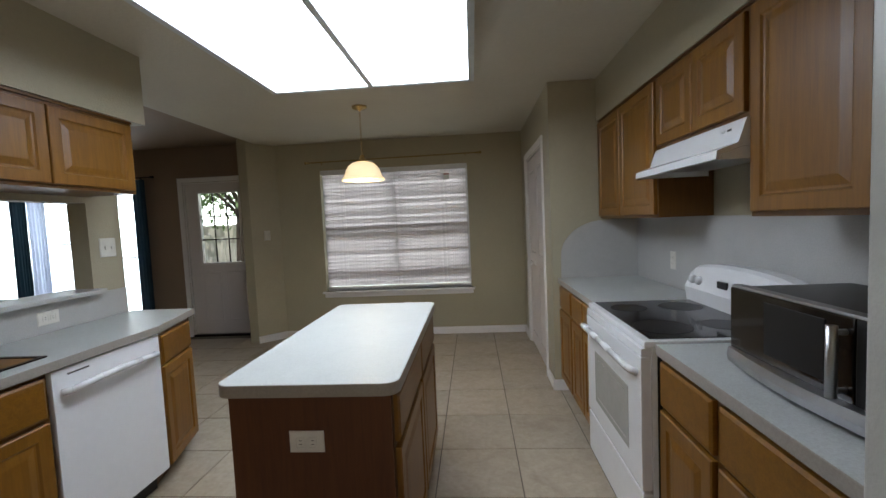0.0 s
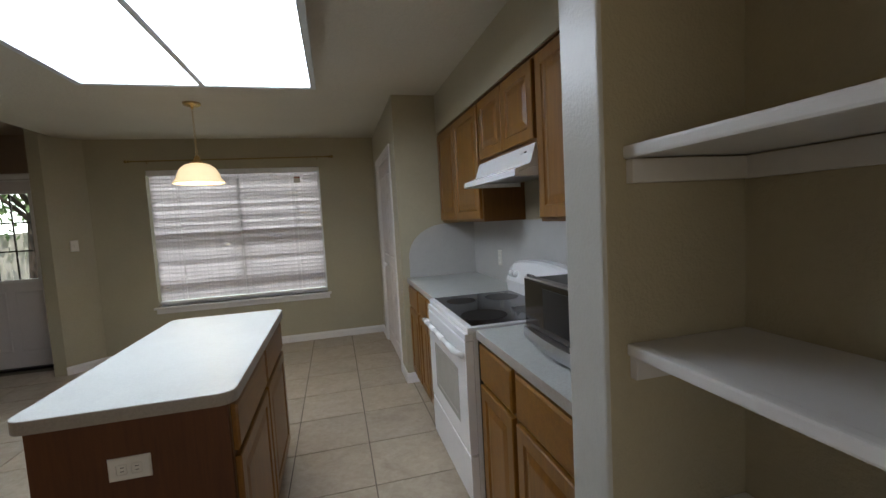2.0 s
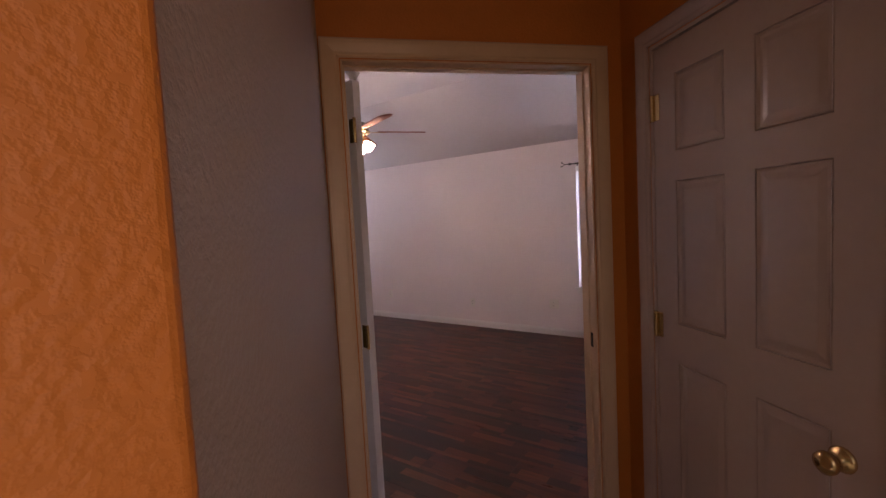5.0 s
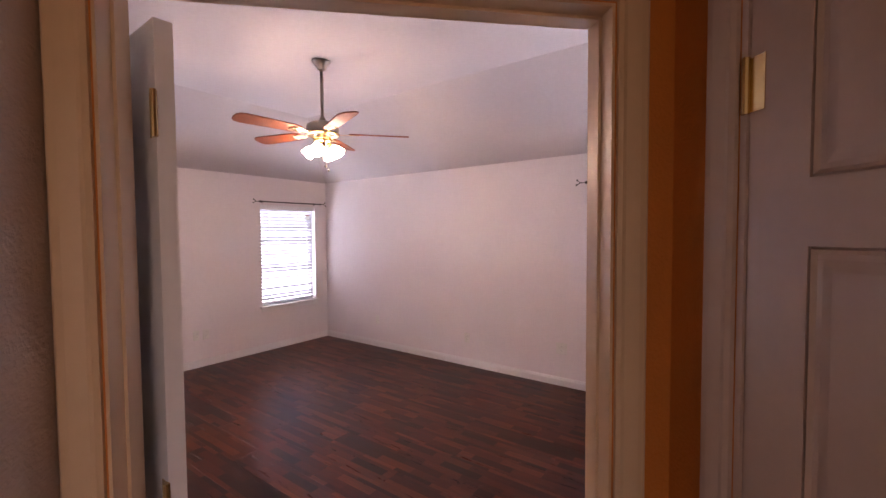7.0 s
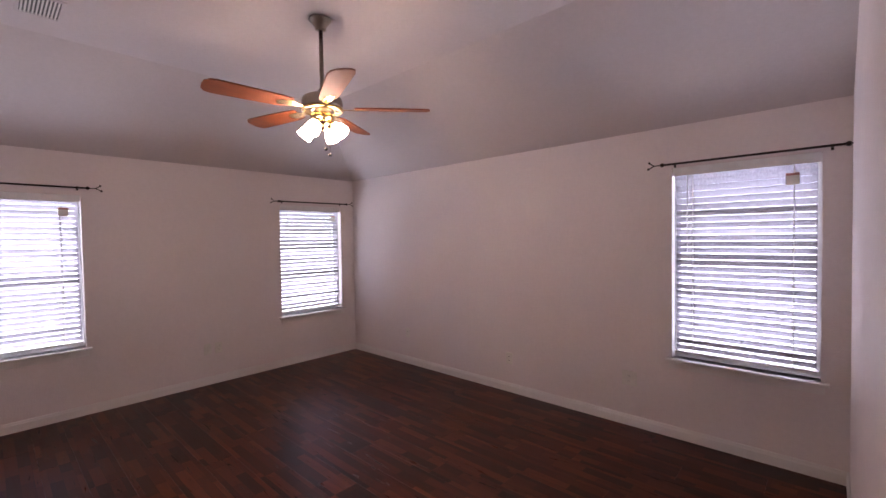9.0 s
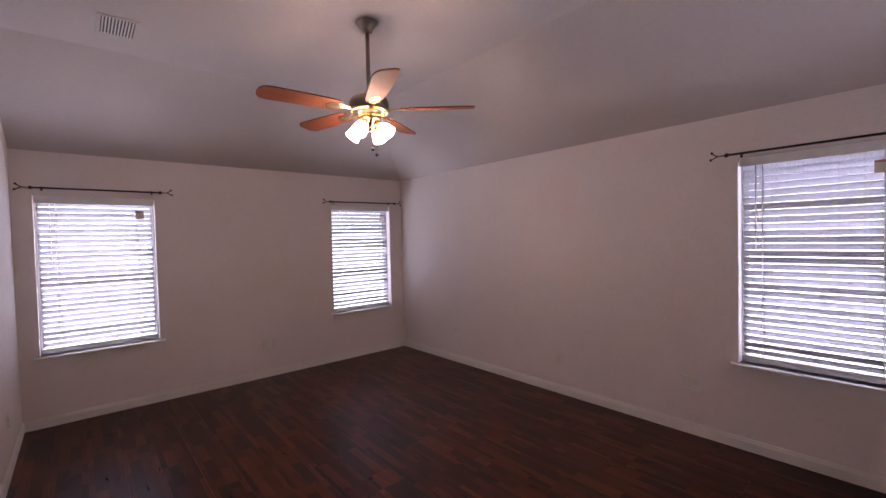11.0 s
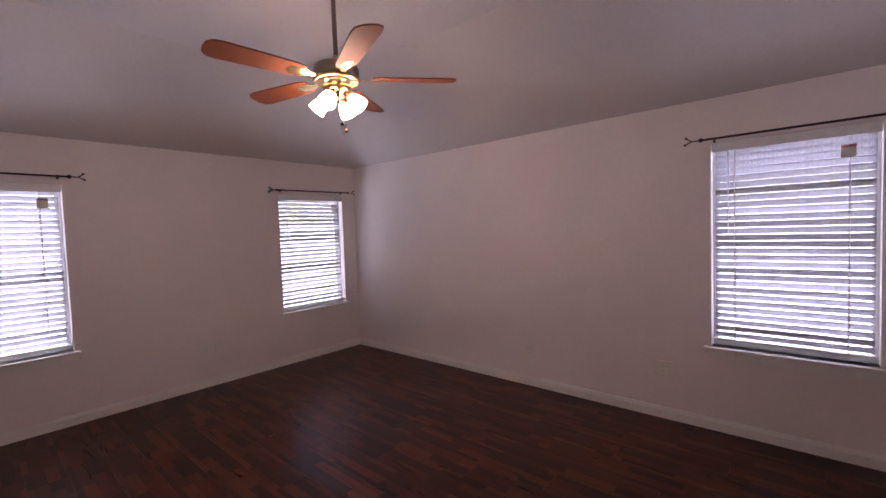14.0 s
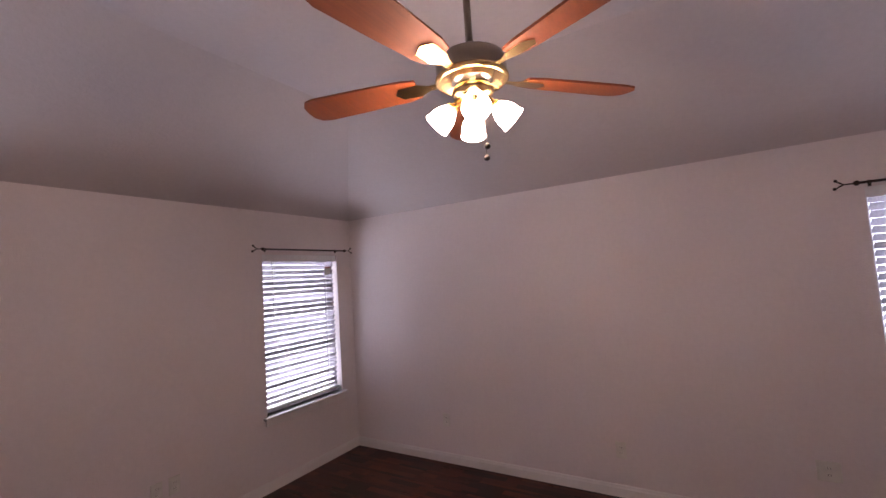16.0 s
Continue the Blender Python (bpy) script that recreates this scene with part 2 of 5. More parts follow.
# Bedroom slats: white vinyl darkened, their backlit shade put into the colour.
M_SLAT = cloth("backlit_slat_vinyl", (0.42, 0.405, 0.435), 0.018)
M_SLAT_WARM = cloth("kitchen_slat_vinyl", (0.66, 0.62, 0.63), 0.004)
M_CORD = plain("blind_cord", (0.75, 0.74, 0.73), 0.8)
M_VINYL = plain("white_window_vinyl", (0.74, 0.74, 0.74), 0.4)
M_GLASS = glass_material()
M_PANEL = plain("light_diffuser", (0.9, 0.9, 0.9), 0.6, emit=PANEL, emit_c=(0.91, 1.0, 1.15))
M_FRAME_AL = plain("light_frame", (0.62, 0.65, 0.65), 0.4, 0.3)
M_FAN_SHADE = plain("frosted_lit_glass", (0.9, 0.85, 0.78), 0.4, emit=FANL, emit_c=(1.0, 0.80, 0.58))
M_PENDANT = plain("amber_lit_glass", (0.75, 0.60, 0.35), 0.25, emit=PENDL * 0.0036, emit_c=(1.0, 0.80, 0.50))
M_BULB = plain("lit_bulb", (1, 1, 1), 0.4, emit=PENDL, emit_c=(1.0, 0.86, 0.60))
M_CURTAIN = cloth("dark_teal_curtain", (0.030, 0.055, 0.075), 0.25)
M_SHEER = cloth("sheer_curtain", (0.60, 0.64, 0.74), 0.6)
M_RED = plain("red_tag", (0.42, 0.16, 0.13), 0.6)
M_GRASS = paint("grass", (0.07, 0.10, 0.03), 0.9, 0, 0, 0.4)
# Fence wood lightened: the yard's glare is put into its colour.
M_FENCE = wood("pale_fence", (0.48, 0.45, 0.40), (0.68, 0.65, 0.60), (28, 28, 1.6), 0.9, 0.0)
M_BARK = wood("bark", (0.05, 0.035, 0.025), (0.11, 0.08, 0.06), (8, 8, 1.5), 0.9, 0)
M_LEAF = plain("leaf", (0.17, 0.25, 0.10), 0.7, alpha_noise=0.4)
M_GLOW_BOARD = plain("glowing_backdrop", (0.8, 0.85, 0.8), 0.9, emit=3.0, emit_c=(0.95, 1.0, 0.96))
M_BRICK = paint("exterior_brick", (0.30, 0.16, 0.11), 0.9, 0, 0, 0.15)

# ---- mesh helpers ----
Z = Vector((0, 0, 1))


def box(bm, x0, y0, z0, x1, y1, z1, bev=0.0):
    vs = bmesh.ops.create_cube(bm, size=1)["verts"]
    for v in vs:
        v.co = (x0 + (v.co.x + .5) * (x1 - x0), y0 + (v.co.y + .5) * (y1 - y0), z0 + (v.co.z + .5) * (z1 - z0))
    if bev:
        es = list({e for v in vs for e in v.link_edges})
        bmesh.ops.bevel(bm, geom=es, offset=bev, segments=2, profile=0.7, affect='EDGES')
    return bm


def boxed(*a, bev=0.0):
    return box(bmesh.new(), *a, bev=bev)


def cyl(bm, p0, p1, r0, r1=None, n=16, caps=True):
    p0, p1 = Vector(p0), Vector(p1)
    r1 = r0 if r1 is None else r1
    d = p1 - p0
    q = d.to_track_quat('Z', 'Y').to_matrix().to_4x4()
    m = Matrix.Translation((p0 + p1) / 2) @ q
    bmesh.ops.create_cone(bm, cap_ends=caps, segments=n, radius1=r0, radius2=r1, depth=d.length, matrix=m)
    return bm


def lathe(bm, prof, n=24, m=Matrix()):
    """Turn a profile of (radius, height) about z."""
    rings = []
    for r, h in prof:
        rings.append([bm.verts.new(m @ Vector((r * math.cos(2 * math.pi * i / n), r * math.sin(2 * math.pi * i / n), h))) for i in range(n)])
    for a, b in zip(rings, rings[1:]):
        for i in range(n):
            bm.faces.new((a[i], a[(i + 1) % n], b[(i + 1) % n], b[i]))
    if prof[0][0] > 1e-4:
        bm.faces.new(rings[0][::-1])
    if prof[-1][0] > 1e-4:
        bm.faces.new(rings[-1])
    return bm


def tube(bm, pts, r, n=8):
    for a, b in zip(pts, pts[1:]):
        cyl(bm, a, b, r, n=n)
    for p in pts[1:-1]:
        bmesh.ops.create_uvsphere(bm, u_segments=n, v_segments=6, radius=r, matrix=Matrix.Translation(p))
    return bm


def prism(bm, pts, z0, z1):
    lo = [bm.verts.new((x, y, z0)) for x, y in pts]
    hi = [bm.verts.new((x, y, z1)) for x, y in pts]
    n = len(pts)
    for i in range(n):
        bm.faces.new((lo[i], lo[(i + 1) % n], hi[(i + 1) % n], hi[i]))
    bm.faces.new(hi)
    bm.faces.new(lo[::-1])
    bmesh.ops.recalc_face_normals(bm, faces=bm.faces)
    return bm


def ring_panel(bm, w, h, prof, m):
    """A rectangular panel of nested rings: prof is a list of (inset, depth); local x across, z up, y outward; m places it."""
    rings = []
    for ins, d in prof:
        rings.append([bm.verts.new(m @ Vector(p)) for p in ((ins, d, ins), (w - ins, d, ins), (w - ins, d, h - ins), (ins, d, h - ins))])
    for a, b in zip(rings, rings[1:]):
        for i in range(4):
            bm.faces.new((a[i], a[(i + 1) % 4], b[(i + 1) % 4], b[i]))
    bm.faces.new(rings[-1])
    bm.faces.new(rings[0][::-1])
    bmesh.ops.recalc_face_normals(bm, faces=bm.faces)
    return bm


def world_of(ob):
    m = ob.matrix_basis.copy()
    while ob.parent:
        ob = ob.parent
        m = ob.matrix_basis @ m
    return m


def part(name, bm, material, parent=None, label="", local=False, smooth=False):
    """Link a bmesh as one mesh object under a thing or part; coordinates are the world's unless local."""
    if parent and not local:
        bm.transform(world_of(parent).inverted())
    me = bpy.data.meshes.new(name)
    bm.to_mesh(me)
    bm.free()
    mats = material if isinstance(material, (list, tuple)) else [material]
    for mt in mats:
        me.materials.append(mt)
    if smooth:
        me.shade_smooth()
    ob = new(name, me)
    ob.parent = parent
    if label:
        tagged(ob, label)
    return ob


def thing(name, m, label, category, group="", kind=""):
    ob = new(name)
    ob.empty_display_size = 0.1
    ob.matrix_basis = m if isinstance(m, Matrix) else Matrix.Translation(m)
    return tagged(ob, label, category, group, kind)


def structure(name, bm, material, label=""):
    return tagged(part(name, bm, material, None, label), kind="structure")


def wall(name, p0, p1, thick, z0, z1, mats, holes=(), label=""):
    """A wall from p0 to p1; its face lies on that line and its thickness to the right of it. holes: (s0, s1, z0, z1). mats: face, back."""
    p0, p1 = Vector((*p0, 0)), Vector((*p1, 0))
    u = (p1 - p0).normalized()
    nrm = Vector((u.y, -u.x, 0))
    L = (p1 - p0).length
    ss = sorted({0, L, *(h[0] for h in holes), *(h[1] for h in holes)})
    zs = sorted({z0, z1, *(h[2] for h in holes), *(h[3] for h in holes)})
    ss = [s for s in ss if 0 <= s <= L]
    zs = [z for z in zs if z0 <= z <= z1]

    def solid(i, j):
        if not (0 <= i < len(ss) - 1 and 0 <= j < len(zs) - 1):
            return False
        s, z = (ss[i] + ss[i + 1]) / 2, (zs[j] + zs[j + 1]) / 2
        return not any(h[0] < s < h[1] and h[2] < z < h[3] for h in holes)

    bm = bmesh.new()
    cache = {}

    def vert(i, j, k):
        if (i, j, k) not in cache:
            cache[i, j, k] = bm.verts.new(p0 + u * ss[i] + nrm * (thick * k) + Z * zs[j])
        return cache[i, j, k]

    for i in range(len(ss) - 1):
        for j in range(len(zs) - 1):
            if not solid(i, j):
                continue
            bm.faces.new([vert(i, j, 0), vert(i + 1, j, 0), vert(i + 1, j + 1, 0), vert(i, j + 1, 0)])
            f = bm.faces.new([vert(i, j, 1), vert(i + 1, j, 1), vert(i + 1, j + 1, 1), vert(i, j + 1, 1)])
            f.material_index = len(mats) - 1
            for di, dj, a, b in ((-1, 0, (i, j), (i, j + 1)), (1, 0, (i + 1, j), (i + 1, j + 1)), (0, -1, (i, j), (i + 1, j)), (0, 1, (i, j + 1), (i + 1, j + 1))):
                if not solid(i + di, j + dj):
                    bm.faces.new([vert(*a, 0), vert(*b, 0), vert(*b, 1), vert(*a, 1)])
    bmesh.ops.recalc_face_normals(bm, faces=bm.faces)
    return structure(name, bm, mats, label)


def side(origin, across, out):
    """A frame whose x runs across a face, y out of it and z up."""
    a, o = Vector((*across, 0)).normalized(), Vector((*out, 0)).normalized()
    m = Matrix.Identity(4)
    for i, c in enumerate((a, o, Z)):
        for r in range(3):
            m[r][i] = c[r]
    m.translation = Vector(origin)
    return m


# ---- structure ----
HK = 2.45
prism_pts = [(-1.62, -1.15), (2.05, -1.15), (3.30, 0.10), (2.38, 1.02), (2.38, 5.80), (-1.62, 5.80)]
structure("ceiling_kitchen", prism(bmesh.new(), prism_pts, HK, HK + 0.10), M_CEIL, "warm white textured kitchen ceiling")
# This ceiling borrows the brown wall paint to carry the room's shade.
structure("ceiling_dining", boxed(-6.6, -1.15, 2.535, -1.62, 5.95, 2.63), M_BROWN, "dining room ceiling, its shade put into brown paint")

wall("wall_kitchen_north", (2.30, 5.74), (-1.44, 5.74), 0.17, 0, 2.6, [M_GREIGE, M_BRICK],
     [(2.30 - 0.958, 2.30 + 0.887, 0.578, 2.11)], "olive greige wall with a wide window")
structure("wall_corner", prism(bmesh.new(), [(-1.44, 5.74), (-1.69, 5.49), (-1.80, 5.49), (-1.80, 5.91), (-1.44, 5.91)], 0, 2.6), M_GREIGE, "olive greige angled wall end")
wall("wall_dining_north", (-1.80, 5.91), (-6.6, 5.91), 0.15, 0, 2.7, [M_BROWN, M_BRICK],
     [(0.07, 1.02, 0, 2.065), (1.62, 2.36, 0.10, 2.10), (2.63, 4.2, 0.55, 2.10)], "brown dining room wall with a door and windows")
wall("wall_dining_west", (-6.6, 5.91), (-6.6, -1.15), 0.12, 0, 2.7, [M_BROWN])
wall("wall_sink", (-1.27, -1.03), (-1.27, 3.10), -0.12, 0, 2.6, [M_GREIGE, M_BROWN],
     [(2.2, 3.90, 1.10, 1.61)], "greige kitchen wall with a pass-through opening")
# Made-up wall closing the unseen south side; its opening holds the added lamp.
wall("wall_south", (2.2, -1.03), (-6.6, -1.03), -0.12, 0, 2.7, [M_GREIGE], [(0.80, 2.20, 0.85, 2.10)])
wall("wall_range", (2.295, 1.16), (2.295, 5.60), 0.195, 0, 3.05, [M_GREIGE, M_WHITE_WALL], (), "greige wall behind the cooker")
wall("wall_bedroom_north", (2.49, 5.22), (6.345, 5.22), -0.16, 0, 3.05, [M_WHITE_WALL, M_BRICK],
     [(0.128, 0.972, 0.60, 1.955), (2.798, 3.655, 0.60, 1.955)], "white bedroom wall with two windows")
wall("wall_bedroom_east", (6.345, 5.38), (6.345, 0.13), -0.16, 0, 3.05, [M_WHITE_WALL, M_BRICK],
     [(5.38 - 1.215, 5.38 - 0.383, 0.60, 2.02)], "white bedroom wall with one window")
wall("wall_bedroom_south", (6.505, 0.25), (3.22, 0.25), -0.12, 0, 3.05, [M_WHITE_WALL, M_WHITE_WALL])
# the entrance wall, at 45 degrees, and the closet wall square to it
DW_R, DU = Vector((3.22, 0.12)), Vector((-0.7071, 0.7071))
wall("wall_entrance", tuple(DW_R - DU * 0.05), tuple(DW_R + DU * 1.34), 0.10, 0, 3.05, [M_ORANGE, M_WHITE_WALL],
     [(0.05 + 0.135, 0.05 + 1.087, 0, 2.03)], "burnt orange wall around the bedroom door")
CU = Vector((-0.7071, -0.7071))
wall("wall_closet", tuple(DW_R), tuple(DW_R + CU * 1.75), -0.12, 0, 2.6, [M_ORANGE],
     [(0.165, 0.88, 0, 2.03)], "burnt orange wall with a closet door")
# the block that holds the shelf niche; its back bends at YB towards the corner post
YB = 0.475
bm = prism(bmesh.new(), [(1.329, -0.009), (1.482, -0.008), (1.482, 0.022), (2.397, 0.937), (2.48, 1.02), (2.48, 1.158), (1.545, 1.158), (1.545, 1.027),
                         (1.86, 1.027), (1.86, YB), (1.86 + 0.127 - YB, 0.127), (1.361, 0.127)], 0, 2.45)
edges = [e for e in bm.edges if all(v.co.x < 1.55 and v.co.y > 1.0 or v.co.x < 1.38 for v in e.verts) and abs(e.verts[0].co.z - e.verts[1].co.z) > 1]
edges += [e for e in bm.edges if all(abs(v.co.x - 1.482) < 1e-4 and v.co.y < 0.05 for v in e.verts)]
bmesh.ops.bevel(bm, geom=list(set(edges)), offset=0.010, segments=4, profile=0.5, affect='EDGES')
bm.normal_update()
for f in bm.faces:
    c, n = f.calc_center_median(), f.normal
    if n.y < -0.5 and c.y < 0.05 or n.x > 0.5 and c.x < 1.50 and c.y < 0.05 and abs(n.y) < 0.6:
        f.material_index = 1
    elif n.x > 0.5 and n.y < -0.5:
        f.material_index = 2
    elif n.x < -0.3 and c.x < 1.56 and (c.y > 1.0 or c.y < 0.14):
        f.material_index = 3
structure("wall_niche", bm, [M_GREIGE, M_ORANGE, M_TAUPE, M_POST], "wall block with a shelf niche, orange on its south side")
# the pantry closet
wall("wall_pantry_south", (1.62, 3.93), (2.30, 3.93), -0.10, 0, HK, [M_GREIGE])
wall("wall_pantry_west", (1.62, 4.03), (1.62, 5.74), 0.10, 0, HK, [M_GREIGE], [(0.25, 1.30, 0, 2.04)])

# bedroom ceiling: slopes up from the north and east walls to a flat middle
bm = bmesh.new()
WT, FT = 2.306, 2.89
pts = {k: bm.verts.new(p) for k, p in {
    "ne": (6.38, 5.255, WT), "nw": (2.44, 5.255, WT), "se": (6.38, 0.14, WT),
    "fne": (5.24, 4.115, FT), "fnw": (2.44, 4.115, FT), "fse": (5.24, 0.14, FT), "fsw": (2.44, 0.14, FT)}.items()}
for f in (("nw", "ne", "fne", "fnw"), ("ne", "se", "fse", "fne"), ("fnw", "fne", "fse", "fsw")):
    bm.faces.new([pts[k] for k in f])
bmesh.ops.recalc_face_normals(bm, faces=bm.faces)
bmesh.ops.solidify(bm, geom=bm.faces[:], thickness=-0.1)
structure("ceiling_bedroom", bm, M_CEIL_BED, "white vaulted bedroom ceiling with sloping sides")

# floors under the tiles and boards
structure("floor_kitchen", prism(bmesh.new(), [(-6.6, -1.15), (2.05, -1.15), (3.30, 0.10), (2.38, 1.02), (2.38, 5.95), (-6.6, 5.95)], -0.12, -0.004), M_GROUT, "dark tan grout between floor tiles")
structure("floor_bedroom", prism(bmesh.new(), [(3.30, 0.10), (6.42, 0.10), (6.42, 5.3), (2.44, 5.3), (2.44, 0.98)], -0.12, -0.003), M_LAM_BASE, "dark joints below the floor boards")


def trim_run(name, p0, p1, out, mat, h=0.085, t=0.013, label="white painted baseboard"):
    """A baseboard with a stepped top; out points into the room."""
    p0, p1, o = Vector((*p0, 0)), Vector((*p1, 0)), Vector((*out, 0)).normalized()
    bm = bmesh.new()
    prof = [(0, 0), (t, 0), (t, h * 0.72), (t * 0.75, h * 0.80), (t * 0.55, h * 0.95), (t * 0.3, h), (0, h)]
    a = [bm.verts.new(p0 + o * d + Z * z) for d, z in prof]
    b = [bm.verts.new(p1 + o * d + Z * z) for d, z in prof]
    for i in range(len(prof) - 1):
        bm.faces.new((a[i], b[i], b[i + 1], a[i + 1]))
    bm.faces.new(a[::-1]), bm.faces.new(b)
    bmesh.ops.recalc_face_normals(bm, faces=bm.faces)
    return structure(name, bm, mat, label)


trim_run("baseboard", (-1.44, 5.738), (1.62, 5.738), (0, -1), M_TRIM)
trim_run("baseboard", (-1.692, 5.488), (-1.442, 5.738), (1, -1), M_TRIM)
trim_run("baseboard", (1.618, 3.93), (1.618, 4.21), (-1, 0), M_TRIM)
trim_run("baseboard", (1.618, 5.40), (1.618, 5.73), (-1, 0), M_TRIM)
trim_run("baseboard", (1.605, 3.928), (1.76, 3.928), (0, -1), M_TRIM)
trim_run("baseboard", (2.492, 5.218), (6.343, 5.218), (0, -1), M_TRIM)
trim_run("baseboard", (6.343, 5.205), (6.343, 0.252), (-1, 0), M_TRIM)
trim_run("baseboard", (6.33, 0.252), (3.33, 0.252), (0, 1), M_TRIM)
trim_run("baseboard", (2.492, 1.20), (2.492, 5.205), (1, 0), M_TRIM)
trim_run("baseboard", (1.345, -0.011), (1.467, -0.010), (0, -1), M_TRIM)


def casing(name, m, w, h, mat, face=0.068, t=0.018, z0=0.0, full=False, label="moulded door casing"):
    """Moulded trim round an opening of w by h; m: x across, y out of the wall, z up, from the opening's lower corner."""
    prof = [(0.004, 0.0), (0.004, t * 0.45), (0.012, t * 0.75), (0.020, t * 0.70), (face * 0.55, t * 0.9), (face * 0.72, t), (face - 0.006, t), (face, t * 0.75), (face, 0.0)]
    corners = [(0, z0, -1, 0), (0, h, -1, 1), (w, h, 1, 1), (w, z0, 1, 0)]
    bm = bmesh.new()
    rows = [[bm.verts.new(m @ Vector((x + sx * d, y, z + sz * d))) for d, y in prof] for x, z, sx, sz in corners]
    for a, b in zip(rows, rows[1:]):
        for i in range(len(prof) - 1):
            bm.faces.new((a[i], b[i], b[i + 1], a[i + 1]))
    bm.faces.new(rows[0]), bm.faces.new(rows[-1][::-1])
    bmesh.ops.recalc_face_normals(bm, faces=bm.faces)
    return structure(name, bm, mat, label)


def jamb(name, m, w, h, depth, mat, t=0.016, stop=0.011, label="painted door jamb"):
    """Lining of a doorway, with a stop bead; y runs back through the wall (negative)."""
    bm = bmesh.new()
    for a in ((0, -depth, 0, t, 0.001, h), (w - t, -depth, 0, w, 0.001, h), (t, -depth, h - t, w - t, 0.001, h)):
        box(bm, *a)
    y1 = -depth * 0.42
    for a in ((t, y1 - 0.03, 0, t + stop, y1, h - t), (w - t - stop, y1 - 0.03, 0, w - t, y1, h - t), (t, y1 - 0.03, h - t - stop, w - t, y1, h - t)):
        box(bm, *a)
    bm.transform(m)
    return structure(name, bm, mat, label)


def knob(parent, m, mat, label="round polished brass knob"):
    """Door knob standing out along m's y."""
    r = m @ Matrix.Rotation(radians(-90), 4, 'X')
    return part("knob", lathe(bmesh.new(), [(0.030, 0), (0.031, 0.004), (0.026, 0.009), (0.012, 0.014), (0.010, 0.030), (0.020, 0.036), (0.027, 0.046), (0.026, 0.056), (0.016, 0.063), (0.001, 0.065)], 20, r), mat, parent, label, smooth=True)


def panel_leaf(th, w, h, mat, layout, t=0.035, both=True):
    """A moulded panel door leaf under the empty th: local x across from the hinge, y from 0 (face) to -t, z up. layout: panels (x0, x1, z0, z1)."""
    core = boxed(0, -t + 0.006, 0, w, -0.006, h)
    part("core", core, mat, th, local=True)
    bm = bmesh.new()
    for y0, y1 in (((-0.0059, 0.0), (-t, -t + 0.0059)) if both else ((-0.0059, 0.0),)):
        cols = sorted({(p[0], p[1]) for p in layout})
        edge = 0.0
        for c0, c1 in cols + [(w, w)]:
            box(bm, edge, y0, 0, c0, y1, h)
            edge = c1
        for c0, c1 in cols:
            zz = sorted((p[2], p[3]) for p in layout if (p[0], p[1]) == (c0, c1))
            e = 0.0
            for z0, z1 in zz + [(h, h)]:
                box(bm, c0, y0, e, c1, y1, z0)
                e = z1
    part("frame", bm, mat, th, local=True)
    for c0, c1, z0, z1 in layout:
        bm = bmesh.new()
        pw, ph = c1 - c0, z1 - z0
        prof = [(0.0, -0.0062), (0.004, -0.001), (0.010, -0.006), (0.018, -0.0058), (0.034, -0.0015), (0.038, -0.0012)]
        ring_panel(bm, pw, ph, prof, Matrix.Translation((c0, 0, z0)))
        if both:
            ring_panel(bm, pw, ph, [(i, -t - d) for i, d in prof], Matrix.Translation((c0, 0, z0)))
        part("panel", bm, mat, th, local=True)


def six_panel(w, h):
    s, mu = 0.105 * w / 0.71, 0.10 * w / 0.71
    pw = (w - 2 * s - mu) / 2
    cols = ((s, s + pw), (s + pw + mu, w - s))
    rows = ((0.20, 0.90), (1.04, 1.535), (1.635, h - 0.11))
    return [(a, b, c, d) for a, b in cols for c, d in rows]


def hinge(th, x, z):
    bm = boxed(x - 0.004, -0.002, z - 0.045, x + 0.03, 0.0015, z + 0.045)
    cyl(bm, (x - 0.002, 0.005, z - 0.047), (x - 0.002, 0.005, z + 0.047), 0.0065, n=10)
    return part("hinge", bm, M_BRASS, th, "brass butt hinge", local=True)


# ---- doors ----
# bedroom doorway
m_door = side((DW_R.x + DU.x * 0.135, DW_R.y + DU.y * 0.135, 0), tuple(DU), (-1, -1))
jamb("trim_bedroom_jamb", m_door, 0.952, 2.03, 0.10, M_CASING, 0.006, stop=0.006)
casing("trim_bedroom_door", m_door, 0.952, 2.03, M_CASING, label="cream moulded casing round the bedroom doorway, warm light in its colour")
m_in = side((DW_R.x + DU.x * 1.087 + 0.10 * 0.7071, DW_R.y + DU.y * 1.087 + 0.10 * 0.7071, 0), tuple(-DU), (1, 1))
casing("trim_bedroom_door_inside", m_in, 0.952, 2.03, M_TRIM, label="white moulded casing inside the bedroom")
part("strike_plate", boxed(0.005, -0.055, 0.90, 0.0075, -0.025, 0.96), M_BRONZE, None, "", local=True).matrix_basis = m_door
bpy.data.objects["strike_plate"].name = "trim_strike_plate"
tagged(bpy.data.objects["trim_strike_plate"], "dark metal strike plate on the jamb", kind="structure")
hp = m_door @ Vector((0.910, -0.118, 0))
ang = math.atan2(math.cos(radians(OPEN_BEARING)), math.sin(radians(OPEN_BEARING)))
bed_door = thing("door_2", Matrix.Translation(hp) @ Matrix.Rotation(ang, 4, 'Z') @ Matrix.Translation((0.006, 0, 0.012)), "white six-panel bedroom door standing open into the room", "door")
panel_leaf(bed_door, 0.91, 1.99, M_DOOR, six_panel(0.91, 1.99))
for z in (0.2, 1.0, 1.8):
    hinge(bed_door, 0.0, z)
knob(bed_door, world_of(bed_door) @ Matrix.Translation((0.85, 0, 0.93)), M_BRASS)
